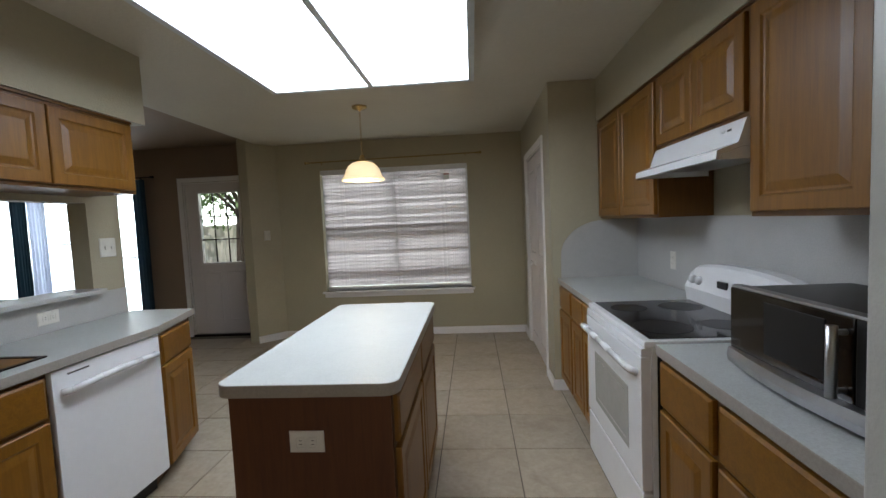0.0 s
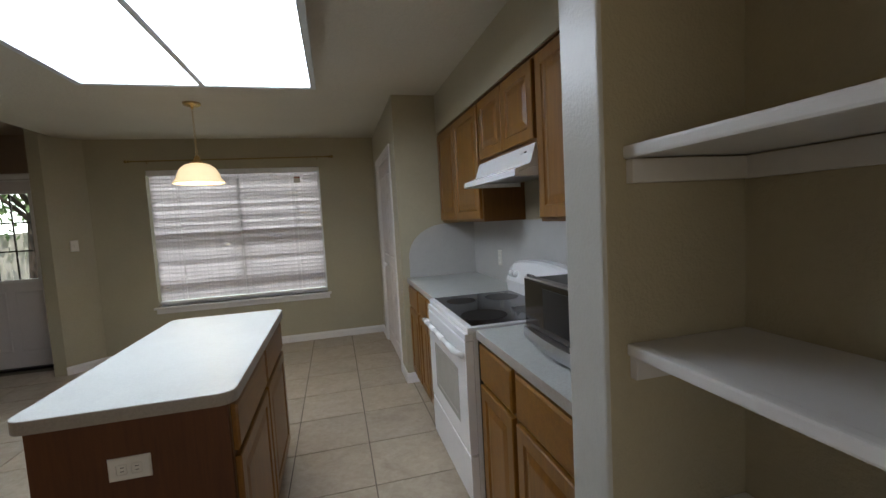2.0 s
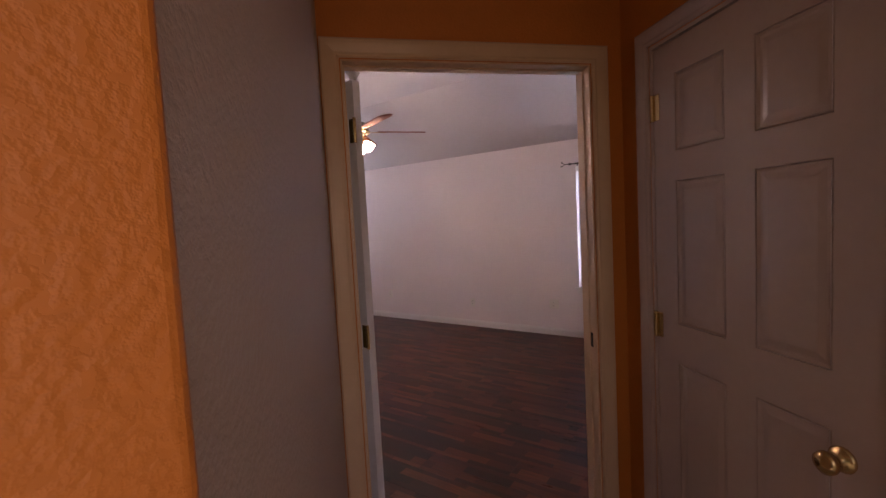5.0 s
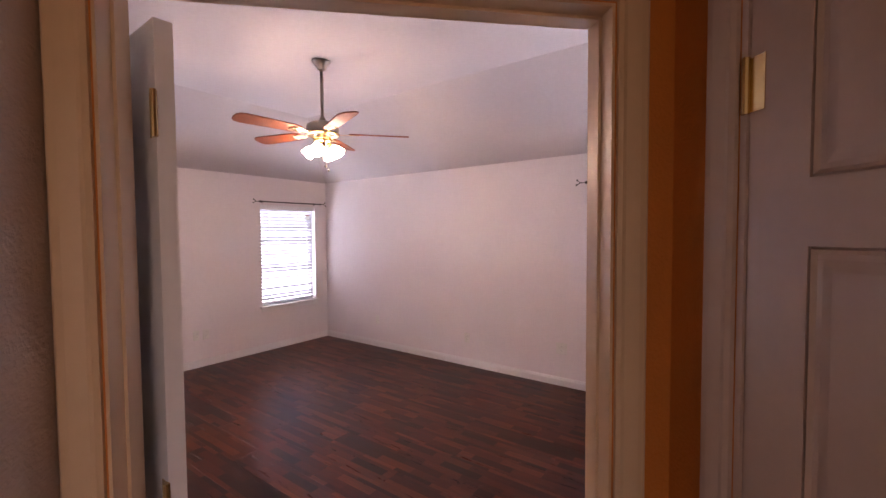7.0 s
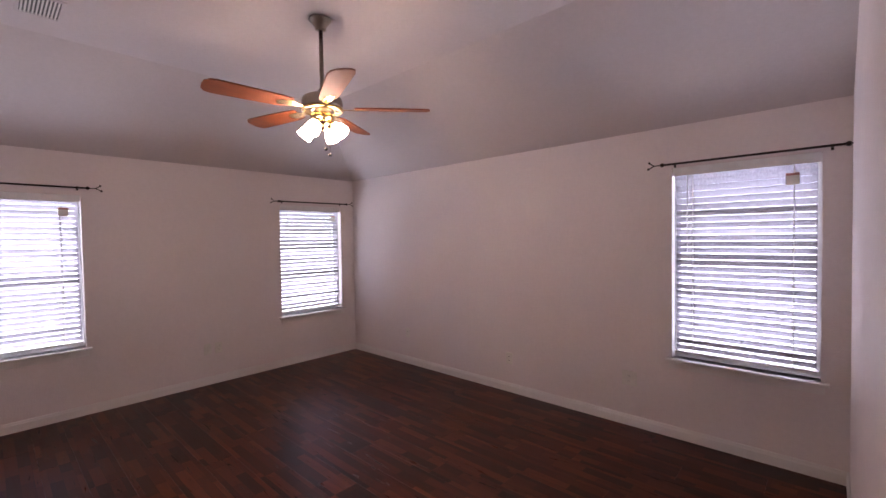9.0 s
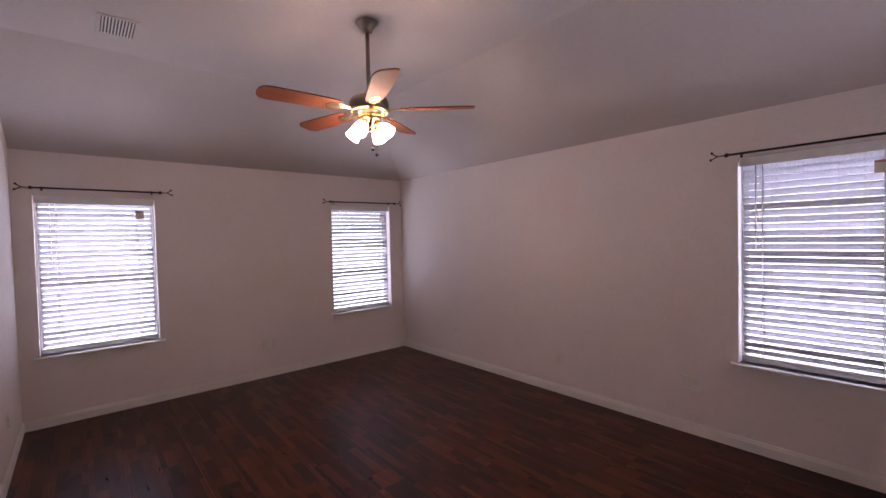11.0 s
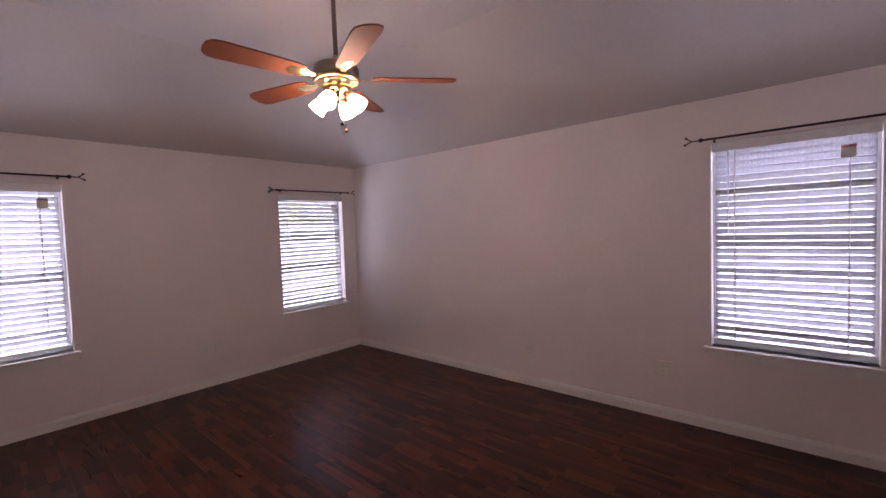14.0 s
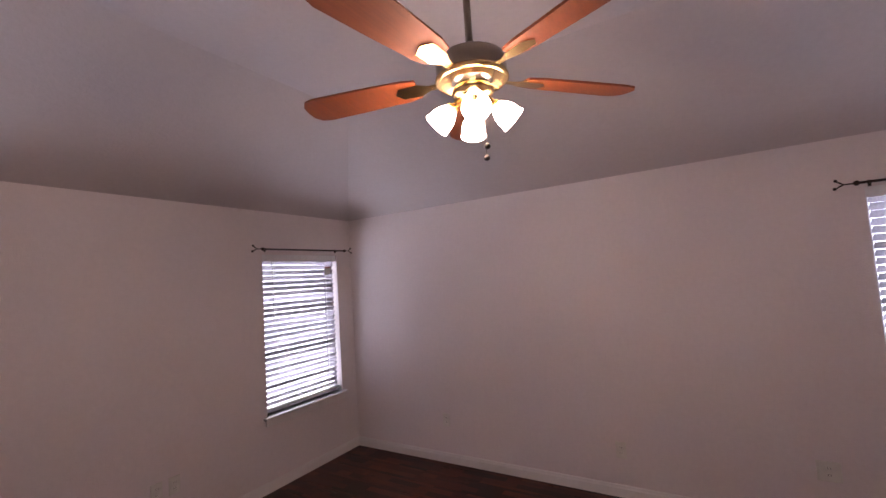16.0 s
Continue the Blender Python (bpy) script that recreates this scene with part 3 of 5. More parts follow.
# closet door, hinged beside the corner
m_cl = side((DW_R.x + CU.x * 0.165, DW_R.y + CU.y * 0.165, 0), tuple(CU), (-1, 1))
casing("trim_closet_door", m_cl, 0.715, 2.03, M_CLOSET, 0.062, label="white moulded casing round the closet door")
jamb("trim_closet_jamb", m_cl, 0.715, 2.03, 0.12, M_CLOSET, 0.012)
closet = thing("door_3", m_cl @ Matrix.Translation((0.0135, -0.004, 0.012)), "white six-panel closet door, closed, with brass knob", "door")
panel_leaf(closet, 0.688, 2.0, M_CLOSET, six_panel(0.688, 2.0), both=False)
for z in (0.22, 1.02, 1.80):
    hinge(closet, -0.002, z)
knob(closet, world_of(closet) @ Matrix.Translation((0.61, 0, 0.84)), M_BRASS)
# pantry: folding door
m_pd = side((1.62, 5.33, 0), (0, -1), (-1, 0))
casing("trim_pantry_door", m_pd, 1.05, 2.04, M_TRIM, 0.062, label="white moulded casing round the pantry door")
jamb("trim_pantry_jamb", m_pd, 1.05, 2.04, 0.10, M_TRIM, 0.014)
for i, x in enumerate((0.018, 0.528)):
    leaf = thing("folding_door", m_pd @ Matrix.Translation((x, -0.012, 0.015)), "white panelled folding pantry door leaf, closed", "door", "pantry door leaves")
    panel_leaf(leaf, 0.504, 2.0, M_DOOR, [(0.09, 0.414, 0.14, 0.92), (0.09, 0.414, 1.02, 1.88)], both=False)
    if i == 0:
        knob(leaf, world_of(leaf) @ Matrix.Translation((0.42, 0, 0.93)), M_TRIM, "small white knob")
# exterior door with a glazed top
m_xd = side((-1.87, 5.91, 0), (-1, 0), (0, -1))
casing("trim_back_door", m_xd, 0.95, 2.065, M_TRIM, 0.065, label="white casing round the back door")
jamb("trim_back_jamb", m_xd, 0.95, 2.065, 0.15, M_TRIM, 0.014)
xd = thing("door_1", m_xd @ Matrix.Translation((0.018, -0.02, 0.03)), "white back door with a nine-pane glazed top", "door")
bm = bmesh.new()
for a in ((0, 0, 0.17, 2.02), (0.755, 0, 0.914, 2.02), (0.17, 0, 0.755, 0.945), (0.17, 1.91, 0.755, 2.02)):
    box(bm, a[0], -0.042, a[1], a[2], 0, a[3])
part("leaf", bm, M_DOOR, xd, local=True)
bm = bmesh.new()
for a in ((0.16, 0.935, 0.19, 1.92), (0.735, 0.935, 0.765, 1.92), (0.19, 0.935, 0.735, 0.965), (0.19, 1.89, 0.735, 1.92)):
    box(bm, a[0], -0.050, a[1], a[2], 0.008, a[3], bev=0.003)
part("glazing_frame", bm, M_TRIM, xd, local=True)
gw, gh = (0.68 - 0.135), (1.89 - 0.965)
for i in (1, 2):
    part("muntin", boxed(0.19, -0.030, 0.965 + gh * i / 3 - 0.008, 0.735, -0.012, 0.965 + gh * i / 3 + 0.008), M_BRONZE, xd, "dark glazing bar", local=True)
    part("muntin", boxed(0.19 + gw * i / 3 - 0.006, -0.029, 0.965, 0.19 + gw * i / 3 + 0.006, -0.013, 1.89), M_BRONZE, xd, "dark glazing bar", local=True)
pane = part("pane", boxed(0.19, -0.023, 0.965, 0.735, -0.019, 1.89), M_GLASS, xd, "clear glass", local=True)
pane.visible_shadow = False
for c0, c1 in ((0.16, 0.42), (0.50, 0.76)):
    part("panel", ring_panel(bmesh.new(), c1 - c0, 0.66, [(0.0, 0.001), (0.008, 0.006), (0.030, 0.0035), (0.034, 0.0035)], Matrix.Translation((c0, 0, 0.18))), M_DOOR, xd, local=True)
knob(xd, world_of(xd) @ Matrix.Translation((0.035, 0, 0.85)), M_BRONZE, "dark bronze knob")
part("deadbolt", lathe(bmesh.new(), [(0.03, 0), (0.03, 0.012), (0.022, 0.018), (0.001, 0.019)], 18, world_of(xd) @ Matrix.Translation((0.035, 0, 1.0)) @ Matrix.Rotation(radians(-90), 4, 'X')), M_BRONZE, xd, "dark bronze deadbolt", smooth=True)
structure("trim_threshold", boxed(-2.82, 5.89, 0.0, -1.87, 6.05, 0.025, bev=0.004), M_BRONZE, "dark metal door threshold")


# ---- windows, blinds and curtain rods ----
def window_unit(name, m, w, h, label, mid_v=False):
    """A vinyl window set back in an opening: m at the opening's lower corner on the room side, x across, y into the room."""
    th = thing(name, m, label, "window", kind="structure")
    f = 0.03
    for a in ((0, 0, f, h), (w - f, 0, w, h), (f, 0, w - f, f), (f, h - f, w - f, h)):
        part("window_frame", boxed(a[0], -0.145, a[1], a[2], -0.085, a[3], bev=0.003), M_VINYL, th, local=True)
    part("meeting_rail", boxed(f, -0.135, h * 0.5 - 0.008, w - f, -0.10, h * 0.5 + 0.008), M_VINYL, th, local=True)
    if mid_v:
        part("mullion", boxed(w / 2 - 0.014, -0.14, f, w / 2 + 0.014, -0.086, h - f), M_VINYL, th, local=True)
    p = part("pane", boxed(f, -0.118, f, w - f, -0.114, h - f), M_GLASS, th, local=True)
    p.visible_shadow = False
    part("window_sill", boxed(-0.04, -0.085, -0.022, w + 0.04, 0.045, 0.0, bev=0.005), M_TRIM, th, "white painted sill", local=True)
    part("apron", boxed(-0.02, 0.0005, -0.075, w + 0.02, 0.014, -0.0225, bev=0.003), M_TRIM, th, "white apron board", local=True)
    return th


def blind(m, w, h, pitch, tilt, n_cords, tag_x=None, wand=True, label="white horizontal slat blind, half open", mat=None):
    """Horizontal slat blind hung in the opening; tilt in degrees, room edge up."""
    th = thing("blind", m, label, "blind", "window blinds")
    yc = -0.045
    part("headrail", boxed(0.008, yc - 0.028, h - 0.045, w - 0.008, yc + 0.022, h - 0.002, bev=0.003), M_VINYL, th, "white headrail", local=True)
    part("valance", boxed(0.004, yc + 0.024, h - 0.064, w - 0.004, yc + 0.032, h - 0.001, bev=0.003), M_VINYL, th, "white moulded valance strip", local=True)
    part("bottom_rail", boxed(0.012, yc - 0.025, 0.035, w - 0.012, yc + 0.025, 0.055, bev=0.004), M_VINYL, th, local=True)
    bm = bmesh.new()
    sw, prev = 0.025, None
    for k in range(5):
        a = -1 + k / 2
        y, z = a * sw, 0.0035 * (1 - a * a)
        c, s = math.cos(radians(tilt)), math.sin(radians(tilt))
        row = [bm.verts.new((x, y * c - z * s, y * s + z * c)) for x in (0.020, w - 0.020)]
        if prev:
            bm.faces.new((prev[0], prev[1], row[1], row[0]))
        prev = row
    bmesh.ops.solidify(bm, geom=bm.faces[:], thickness=0.0025)
    me = bpy.data.meshes.new("slat")
    bm.to_mesh(me)
    bm.free()
    me.materials.append(mat or M_SLAT)
    n = int((h - 0.115) / pitch)
    for i in range(n):
        s = new("slat", me)
        s.parent = th
        s.matrix_basis = Matrix.Translation((0, yc, 0.085 + i * (h - 0.155) / (n - 1))) @ Matrix.Rotation(radians(random.uniform(-0.3, 0.3)), 4, 'X')
    for i in range(n_cords):
        x = w * (0.16 + 0.68 * i / max(1, n_cords - 1))
        for y in (yc - 0.024, yc + 0.024):
            part("ladder_cord", boxed(x - 0.003, y - 0.001, 0.05, x + 0.003, y + 0.001, h - 0.04), M_CORD, th, local=True)
    if wand:
        part("wand", cyl(bmesh.new(), (w * 0.88, yc + 0.038, h - 0.066), (w * 0.88, yc + 0.040, h * 0.56), 0.004, n=8), M_CORD, th, "clear tilt wand", local=True)
    if tag_x:
        tag = part("tag", boxed(w * tag_x - 0.034, yc + 0.030, h - 0.190, w * tag_x + 0.034, yc + 0.0315, h - 0.115), M_PLATE, th, "white paper warning tag", local=True)
        part("tag_band", boxed(w * tag_x - 0.034, yc + 0.0318, h - 0.130, w * tag_x + 0.034, yc + 0.0325, h - 0.115), M_RED, tag, "red printed band", local=True)
    return th


def curtain_rod(p0, p1, out, mat, label, finial="twig"):
    p0, p1, o = Vector(p0), Vector(p1), Vector((*out, 0))
    u = (p1 - p0).normalized()
    th = thing("curtain_rod", (p0 + p1) / 2, label, "curtain rod", "curtain rods")
    a, b = p0 + o * 0.07, p1 + o * 0.07
    part("rod", cyl(bmesh.new(), a, b, 0.0075, n=12), mat, th)
    for p, s in ((a, -1), (b, 1)):
        bm = bmesh.new()
        bmesh.ops.create_uvsphere(bm, u_segments=12, v_segments=8, radius=0.015, matrix=Matrix.Translation(p))
        if finial == "twig":
            tip = p + u * s * 0.055
            tube(bm, [p, tip, tip + u * s * 0.03 + Z * 0.022], 0.004, 6)
            tube(bm, [tip, tip + u * s * 0.035 - Z * 0.018], 0.004, 6)
            for q in (tip + u * s * 0.033 + Z * 0.026, tip + u * s * 0.040 - Z * 0.020):
                bmesh.ops.create_uvsphere(bm, u_segments=8, v_segments=6, radius=0.009, matrix=Matrix.Translation(q))
        else:
            bmesh.ops.create_uvsphere(bm, u_segments=12, v_segments=8, radius=0.018, matrix=Matrix.Translation(p + u * s * 0.03))
        part("finial", bm, mat, th, smooth=True)
    for f in (0.07, 0.93):
        q = p0.lerp(p1, f)
        bm = tube(bmesh.new(), [q + o * 0.002, q + o * 0.07], 0.005, 8)
        box(bm, q.x - 0.007, q.y - 0.007, q.z - 0.018, q.x + 0.007, q.y + 0.007, q.z + 0.018, bev=0.002)
        part("bracket", bm, mat, th)
    return th


m_kw = side((0.958, 5.74, 0.578), (-1, 0), (0, -1))
window_unit("window_1", m_kw, 1.845, 1.532, "wide white vinyl window with a sill", True)
blind(m_kw @ Matrix.Translation((0, 0, 0)), 1.845, 1.532, 0.0440, KTILT, 3, 0.14, False, "white horizontal slat blind, nearly closed", M_SLAT_WARM)
curtain_rod((-1.0, 5.738, 2.20), (1.09, 5.738, 2.215), (0, -1), M_ROD, "thin brass curtain rod above the kitchen window", "ball")
for x0, ww, nm in ((2.618, 0.844, "window_2"), (5.288, 0.857, "window_3")):
    mm = side((x0 + ww, 5.22, 0.60), (-1, 0), (0, -1))
    window_unit(nm, mm, ww, 1.355, "white vinyl bedroom window with a sill")
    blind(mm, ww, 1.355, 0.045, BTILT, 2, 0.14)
curtain_rod((2.617, 5.218, 2.012), (3.503, 5.218, 2.012), (0, -1), M_BRONZE, "dark bronze curtain rod with twig finials")
curtain_rod((5.245, 5.218, 1.990), (6.190, 5.218, 1.996), (0, -1), M_BRONZE, "dark bronze curtain rod with twig finials")
m_e = side((6.345, 0.383, 0.60), (0, 1), (-1, 0))
window_unit("window_4", m_e, 0.832, 1.42, "white vinyl bedroom window with a sill")
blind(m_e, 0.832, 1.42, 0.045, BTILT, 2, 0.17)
curtain_rod((6.343, 0.27, 2.036), (6.343, 1.262, 2.036), (-1, 0), M_BRONZE, "dark bronze curtain rod with twig finials")
# dining windows with curtains
for x0, w, z0, nm in ((-3.42, 0.74, 0.10, "window_5"), (-4.43, 1.57, 0.55, "window_6")):
    window_unit(nm, side((x0, 5.91, z0), (-1, 0), (0, -1)), w, 2.10 - z0, "bright dining room window")


def curtain(x0, x1, y, z0, z1, mat, label, waves):
    bm = bmesh.new()
    n = waves * 8
    prev = None
    for i in range(n + 1):
        f = i / n
        a = f * waves * 2 * math.pi
        amp = 0.022 + 0.008 * math.sin(f * 9)
        row = [bm.verts.new((x0 + (x1 - x0) * f, y + amp * (0.7 if z > 1 else 1.1) * math.sin(a + z * 0.4), z)) for z in (z0, z0 + (z1 - z0) * .35, z0 + (z1 - z0) * .7, z1)]
        if prev:
            for k in range(3):
                bm.faces.new((prev[k], row[k], row[k + 1], prev[k + 1]))
        prev = row
    bmesh.ops.solidify(bm, geom=bm.faces[:], thickness=0.003)
    return tagged(part("curtain", bm, mat, None, label, smooth=True), category="curtain", group="dining room curtains")


curtain(-3.45, -3.27, 5.80, 0.03, 2.13, M_CURTAIN, "dark teal curtain gathered beside a window", 4)
curtain(-5.22, -4.98, 5.80, 0.03, 2.13, M_CURTAIN, "dark teal curtain gathered beside a window", 5)
curtain(-4.98, -4.72, 5.81, 0.03, 2.13, M_SHEER, "pale sheer curtain hanging at a window", 5)
curtain(-6.1, -5.6, 5.81, 0.03, 2.13, M_SHEER, "pale sheer curtain hanging at a window", 6)
curtain_rod((-5.9, 5.905, 2.16), (-3.2, 5.905, 2.16), (0, -1), M_BRONZE, "dark curtain rod with ball ends", "ball")


# ---- kitchen ----
CAB_PROF = [(0.0, 0.0), (0.0, 0.016), (0.004, 0.020), (0.052, 0.020), (0.058, 0.013), (0.066, 0.012), (0.094, 0.019), (0.098, 0.0195)]
DRW_PROF = [(0.0, 0.0), (0.0, 0.014), (0.010, 0.020), (0.014, 0.020)]


def cab_door(parent, m, w, h, mat=None):
    return part("door", ring_panel(bmesh.new(), w, h, CAB_PROF, m), mat or M_OAK, parent)


def cab_drawer(parent, m, w, h, mat=None):
    return part("drawer_front", ring_panel(bmesh.new(), w, h, DRW_PROF, m), mat or M_OAK_H, parent)


def base_cabinet(m, w, d, label, doors=1, drawer=True, group="base cabinets", mat=None, body=None, top=0.875):
    """Base unit: m at the floor corner of its front face, x across, y outward."""
    th = thing("base_cabinet", m, label, "cabinet", group)
    bm = box(bmesh.new(), 0.001, -d, 0.10, w - 0.001, -0.019, top)
    box(bm, 0.001, -d, 0.0, w - 0.001, -0.07, 0.10)
    part("body", bm, body or M_OAK_FRAME, th, local=True)
    bm = bmesh.new()
    for a in ((0, 0.10, 0.032, top), (w - 0.032, 0.10, w, top), (0.032, 0.10, w - 0.032, 0.135), (0.032, top - 0.03, w - 0.032, top)):
        box(bm, a[0], -0.0189, a[1], a[2], 0, a[3])
    if drawer:
        box(bm, 0.032, -0.0189, 0.665, w - 0.032, 0, 0.70)
    part("face_frame", bm, mat or M_OAK_FRAME, th, local=True)
    wm = world_of(th)
    dw = (w - 0.036 - 0.012 * (doors - 1)) / doors
    for i in range(doors):
        x = 0.018 + i * (dw + 0.012)
        hd = (0.672 if drawer else 0.850) - 0.118
        cab_door(th, wm @ Matrix.Translation((x, 0.0005, 0.118)), dw, hd, mat)
        if drawer:
            cab_drawer(th, wm @ Matrix.Translation((x, 0.0005, 0.690)), dw, 0.165, mat)
    return th


def wall_cabinet(m, w, d, h, label, doors, split=None):
    th = thing("wall_cabinet", m, label, "cabinet", "wall cabinets")
    part("body", boxed(0.001, -d, 0, w - 0.001, -0.019, h), M_OAK_FRAME, th, local=True)
    bm = bmesh.new()
    for a in ((0, 0, 0.034, h), (w - 0.034, 0, w, h), (0.034, 0, w - 0.034, 0.034), (0.034, h - 0.034, w - 0.034, h)):
        box(bm, a[0], -0.0189, a[1], a[2], 0, a[3])
    part("face_frame", bm, M_OAK_FRAME, th, local=True)
    part("crown_strip", boxed(0, -0.019, h - 0.002, w, 0.012, h + 0.012, bev=0.004), M_OAK_FRAME, th, local=True)
    wm = world_of(th)
    s = split or [i / doors for i in range(doors + 1)]
    for a, b in zip(s, s[1:]):
        x0, x1 = 0.014 + a * (w - 0.028) + 0.004, 0.014 + b * (w - 0.028) - 0.004
        cab_door(th, wm @ Matrix.Translation((x0, 0.0005, 0.018)), x1 - x0, h - 0.036)
    return th


def worktop(name, pts, z0, z1, label, mat, bev_r=0.0, round_idx=()):
    bm = prism(bmesh.new(), pts, z0, z1)
    if round_idx:
        bm.verts.ensure_lookup_table()
        es = [e for e in bm.edges if abs(e.verts[0].co.z - e.verts[1].co.z) > 0.01 and any((Vector(pts[i]) - e.verts[0].co.xy).length < 1e-4 for i in round_idx)]
        bmesh.ops.bevel(bm, geom=es, offset=bev_r, segments=8, profile=0.5, affect='EDGES')
    es = [e for e in bm.edges if e.is_boundary is False and all(abs(v.co.z - z1) < 1e-5 for v in e.verts)]
    bmesh.ops.bevel(bm, geom=es, offset=0.004, segments=2, profile=0.5, affect='EDGES')
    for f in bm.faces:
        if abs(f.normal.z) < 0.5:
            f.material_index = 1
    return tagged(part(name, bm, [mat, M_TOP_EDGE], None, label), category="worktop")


W, S = (-1, 0), (0, -1)
# range wall: base units, worktops, splashback
base_cabinet(side((1.685, 3.925, 0), (0, -1), W), 0.40, 0.59, "honey oak base cabinet with drawer beside the pantry")
base_cabinet(side((1.685, 3.525, 0), (0, -1), W), 0.63, 0.59, "honey oak base cabinet with drawers beside the cooker", 2)
base_cabinet(side((1.685, 2.125, 0), (0, -1), W), 0.375, 0.59, "honey oak base cabinet with drawer beside the cooker")
base_cabinet(side((1.685, 1.75, 0), (0, -1), W), 0.587, 0.59, "honey oak base cabinet with drawer beside the wall post")
worktop("worktop", [(1.66, 2.895), (2.292, 2.895), (2.292, 3.926), (1.66, 3.926)], 0.876, 0.915, "grey speckled laminate worktop beside the pantry", M_TOP)
worktop("worktop", [(1.66, 1.162), (2.292, 1.162), (2.292, 2.125), (1.66, 2.125)], 0.876, 0.915, "grey speckled laminate worktop under the microwave", M_TOP)
bm = boxed(2.281, 1.162, 0.917, 2.2925, 3.926, 1.372)
structure("trim_splashback", bm, M_SPLASH, "grey laminate splashback behind the cooker")
# the curved end of the splashback on the pantry side
bm = bmesh.new()
arc = [(2.28, 0.917), (1.690, 0.917), (1.690, 1.09)]
arc += [(1.690 + 0.34 * (1 - math.cos(a)), 1.09 + 0.272 * math.sin(a)) for a in (i * math.pi / 2 / 12 for i in range(1, 13))]
arc += [(2.28, 1.362)]
fr = [bm.verts.new((x, 3.917, z)) for x, z in arc]
bk = [bm.verts.new((x, 3.928, z)) for x, z in arc]
bm.faces.new(fr), bm.faces.new(bk[::-1])
for i in range(len(arc)):
    j = (i + 1) % len(arc)
    bm.faces.new((fr[i], bk[i], bk[j], fr[j]))
bmesh.ops.recalc_face_normals(bm, faces=bm.faces)
structure("trim_splashback_end", bm, M_SPLASH, "curved grey laminate splashback end")
# wall units and soffit
structure("wall_soffit", boxed(1.985, 1.158, 2.125, 2.2955, 3.93, 2.4505), M_GREIGE, "greige soffit above the wall cabinets")
wall_cabinet(side((2.005, 3.925, 1.375), (0, -1), W), 1.035, 0.285, 0.745, "honey oak wall cabinet with raised-panel doors", 2, [0, 0.47, 1])
wall_cabinet(side((2.005, 2.888, 1.735), (0, -1), W), 0.758, 0.285, 0.385, "short honey oak wall cabinet above the hood", 2)
wall_cabinet(side((2.005, 2.128, 1.375), (0, -1), W), 0.965, 0.285, 0.745, "honey oak wall cabinet with raised-panel doors", 2, [0, 0.50, 1])

# cooker hood
hood = thing("cooker_hood", (2.0, 2.45, 1.56), "white metal cooker hood under the short cabinet", "cooker hood")
bm = bmesh.new()
prof = [(2.245, 1.74), (1.945, 1.74), (1.915, 1.652), (1.842, 1.626), (1.838, 1.596), (1.850, 1.592), (1.857, 1.614), (1.93, 1.638), (2.215, 1.638)]
fa = [bm.verts.new((x, 2.072, z)) for x, z in prof]
fb = [bm.verts.new((x, 2.826, z)) for x, z in prof]
bm.faces.new(fa), bm.faces.new(fb[::-1])
for i in range(len(prof)):
    j = (i + 1) % len(prof)
    bm.faces.new((fa[i], fb[i], fb[j], fa[j]))
bmesh.ops.recalc_face_normals(bm, faces=bm.faces)
part("shell", bm, M_WHITE_APPL, hood)
for y in (2.072, 2.820):
    bm = bmesh.new()
    vs = [bm.verts.new((x, yy, z)) for yy in (y, y + 0.006) for x, z in ((2.213, 1.637), (1.93, 1.637), (1.859, 1.612), (1.853, 1.5925), (2.213, 1.5925))]
    bm.faces.new(vs[:5]), bm.faces.new(vs[5:][::-1])
    for i in range(5):
        j = (i + 1) % 5
        bm.faces.new((vs[i], vs[5 + i], vs[5 + j], vs[j]))
    bmesh.ops.recalc_face_normals(bm, faces=bm.faces)
    part("side_panel", bm, M_WHITE_APPL, hood)
part("filter", boxed(1.92, 2.20, 1.610, 2.16, 2.70, 1.622), M_STEEL, hood, "metal grease filter")
part("switch", boxed(1.931, 2.145, 1.705, 1.9405, 2.168, 1.713, bev=0.002), M_BLACK, hood, "small dark rocker switch")
part("switch", boxed(1.931, 2.185, 1.705, 1.9405, 2.208, 1.713, bev=0.002), M_WHITE_APPL, hood)

hood.matrix_basis = Matrix.Translation((0.045, 0.06, -0.008)) @ hood.matrix_basis

# cooker
ck = thing("cooker", (1.9, 2.45, 0), "white freestanding electric cooker with black glass hob", "cooker")
Y0, Y1 = 2.072, 2.828
part("body", boxed(1.60, Y0, 0.03, 2.20, Y1, 0.895), M_WHITE_APPL, ck)
# Thin black sheet that paints the shade of the gap beside the cabinet.
part("gap_shadow", boxed(1.62, Y0 - 0.003, 0.05, 2.18, Y0 - 0.0005, 0.88), M_BLACK, ck)
part("hob_frame", boxed(1.572, Y0 - 0.003, 0.896, 2.20, Y1 + 0.003, 0.925, bev=0.008), M_WHITE_APPL, ck)
hob = part("hob", boxed(1.60, Y0 + 0.022, 0.9252, 2.10, Y1 - 0.022, 0.929, bev=0.0015), M_BLACK_GLASS, ck, "black ceramic glass hob")
for x, y, r in ((1.72, 2.26, 0.115), (1.72, 2.64, 0.085), (1.97, 2.27, 0.085), (1.97, 2.64, 0.10)):
    part("burner", lathe(bmesh.new(), [(r, 0.9292), (r, 0.9297), (r - 0.004, 0.9298), (r - 0.006, 0.9294), (0.001, 0.9294)], 32, Matrix.Translation((x, y, 0))), M_BURNER, hob, "dark cooking zone ring")
door = part("oven_door", boxed(1.560, Y0 + 0.004, 0.335, 1.5995, Y1 - 0.004, 0.86, bev=0.006), M_WHITE_APPL, ck, "white oven door")
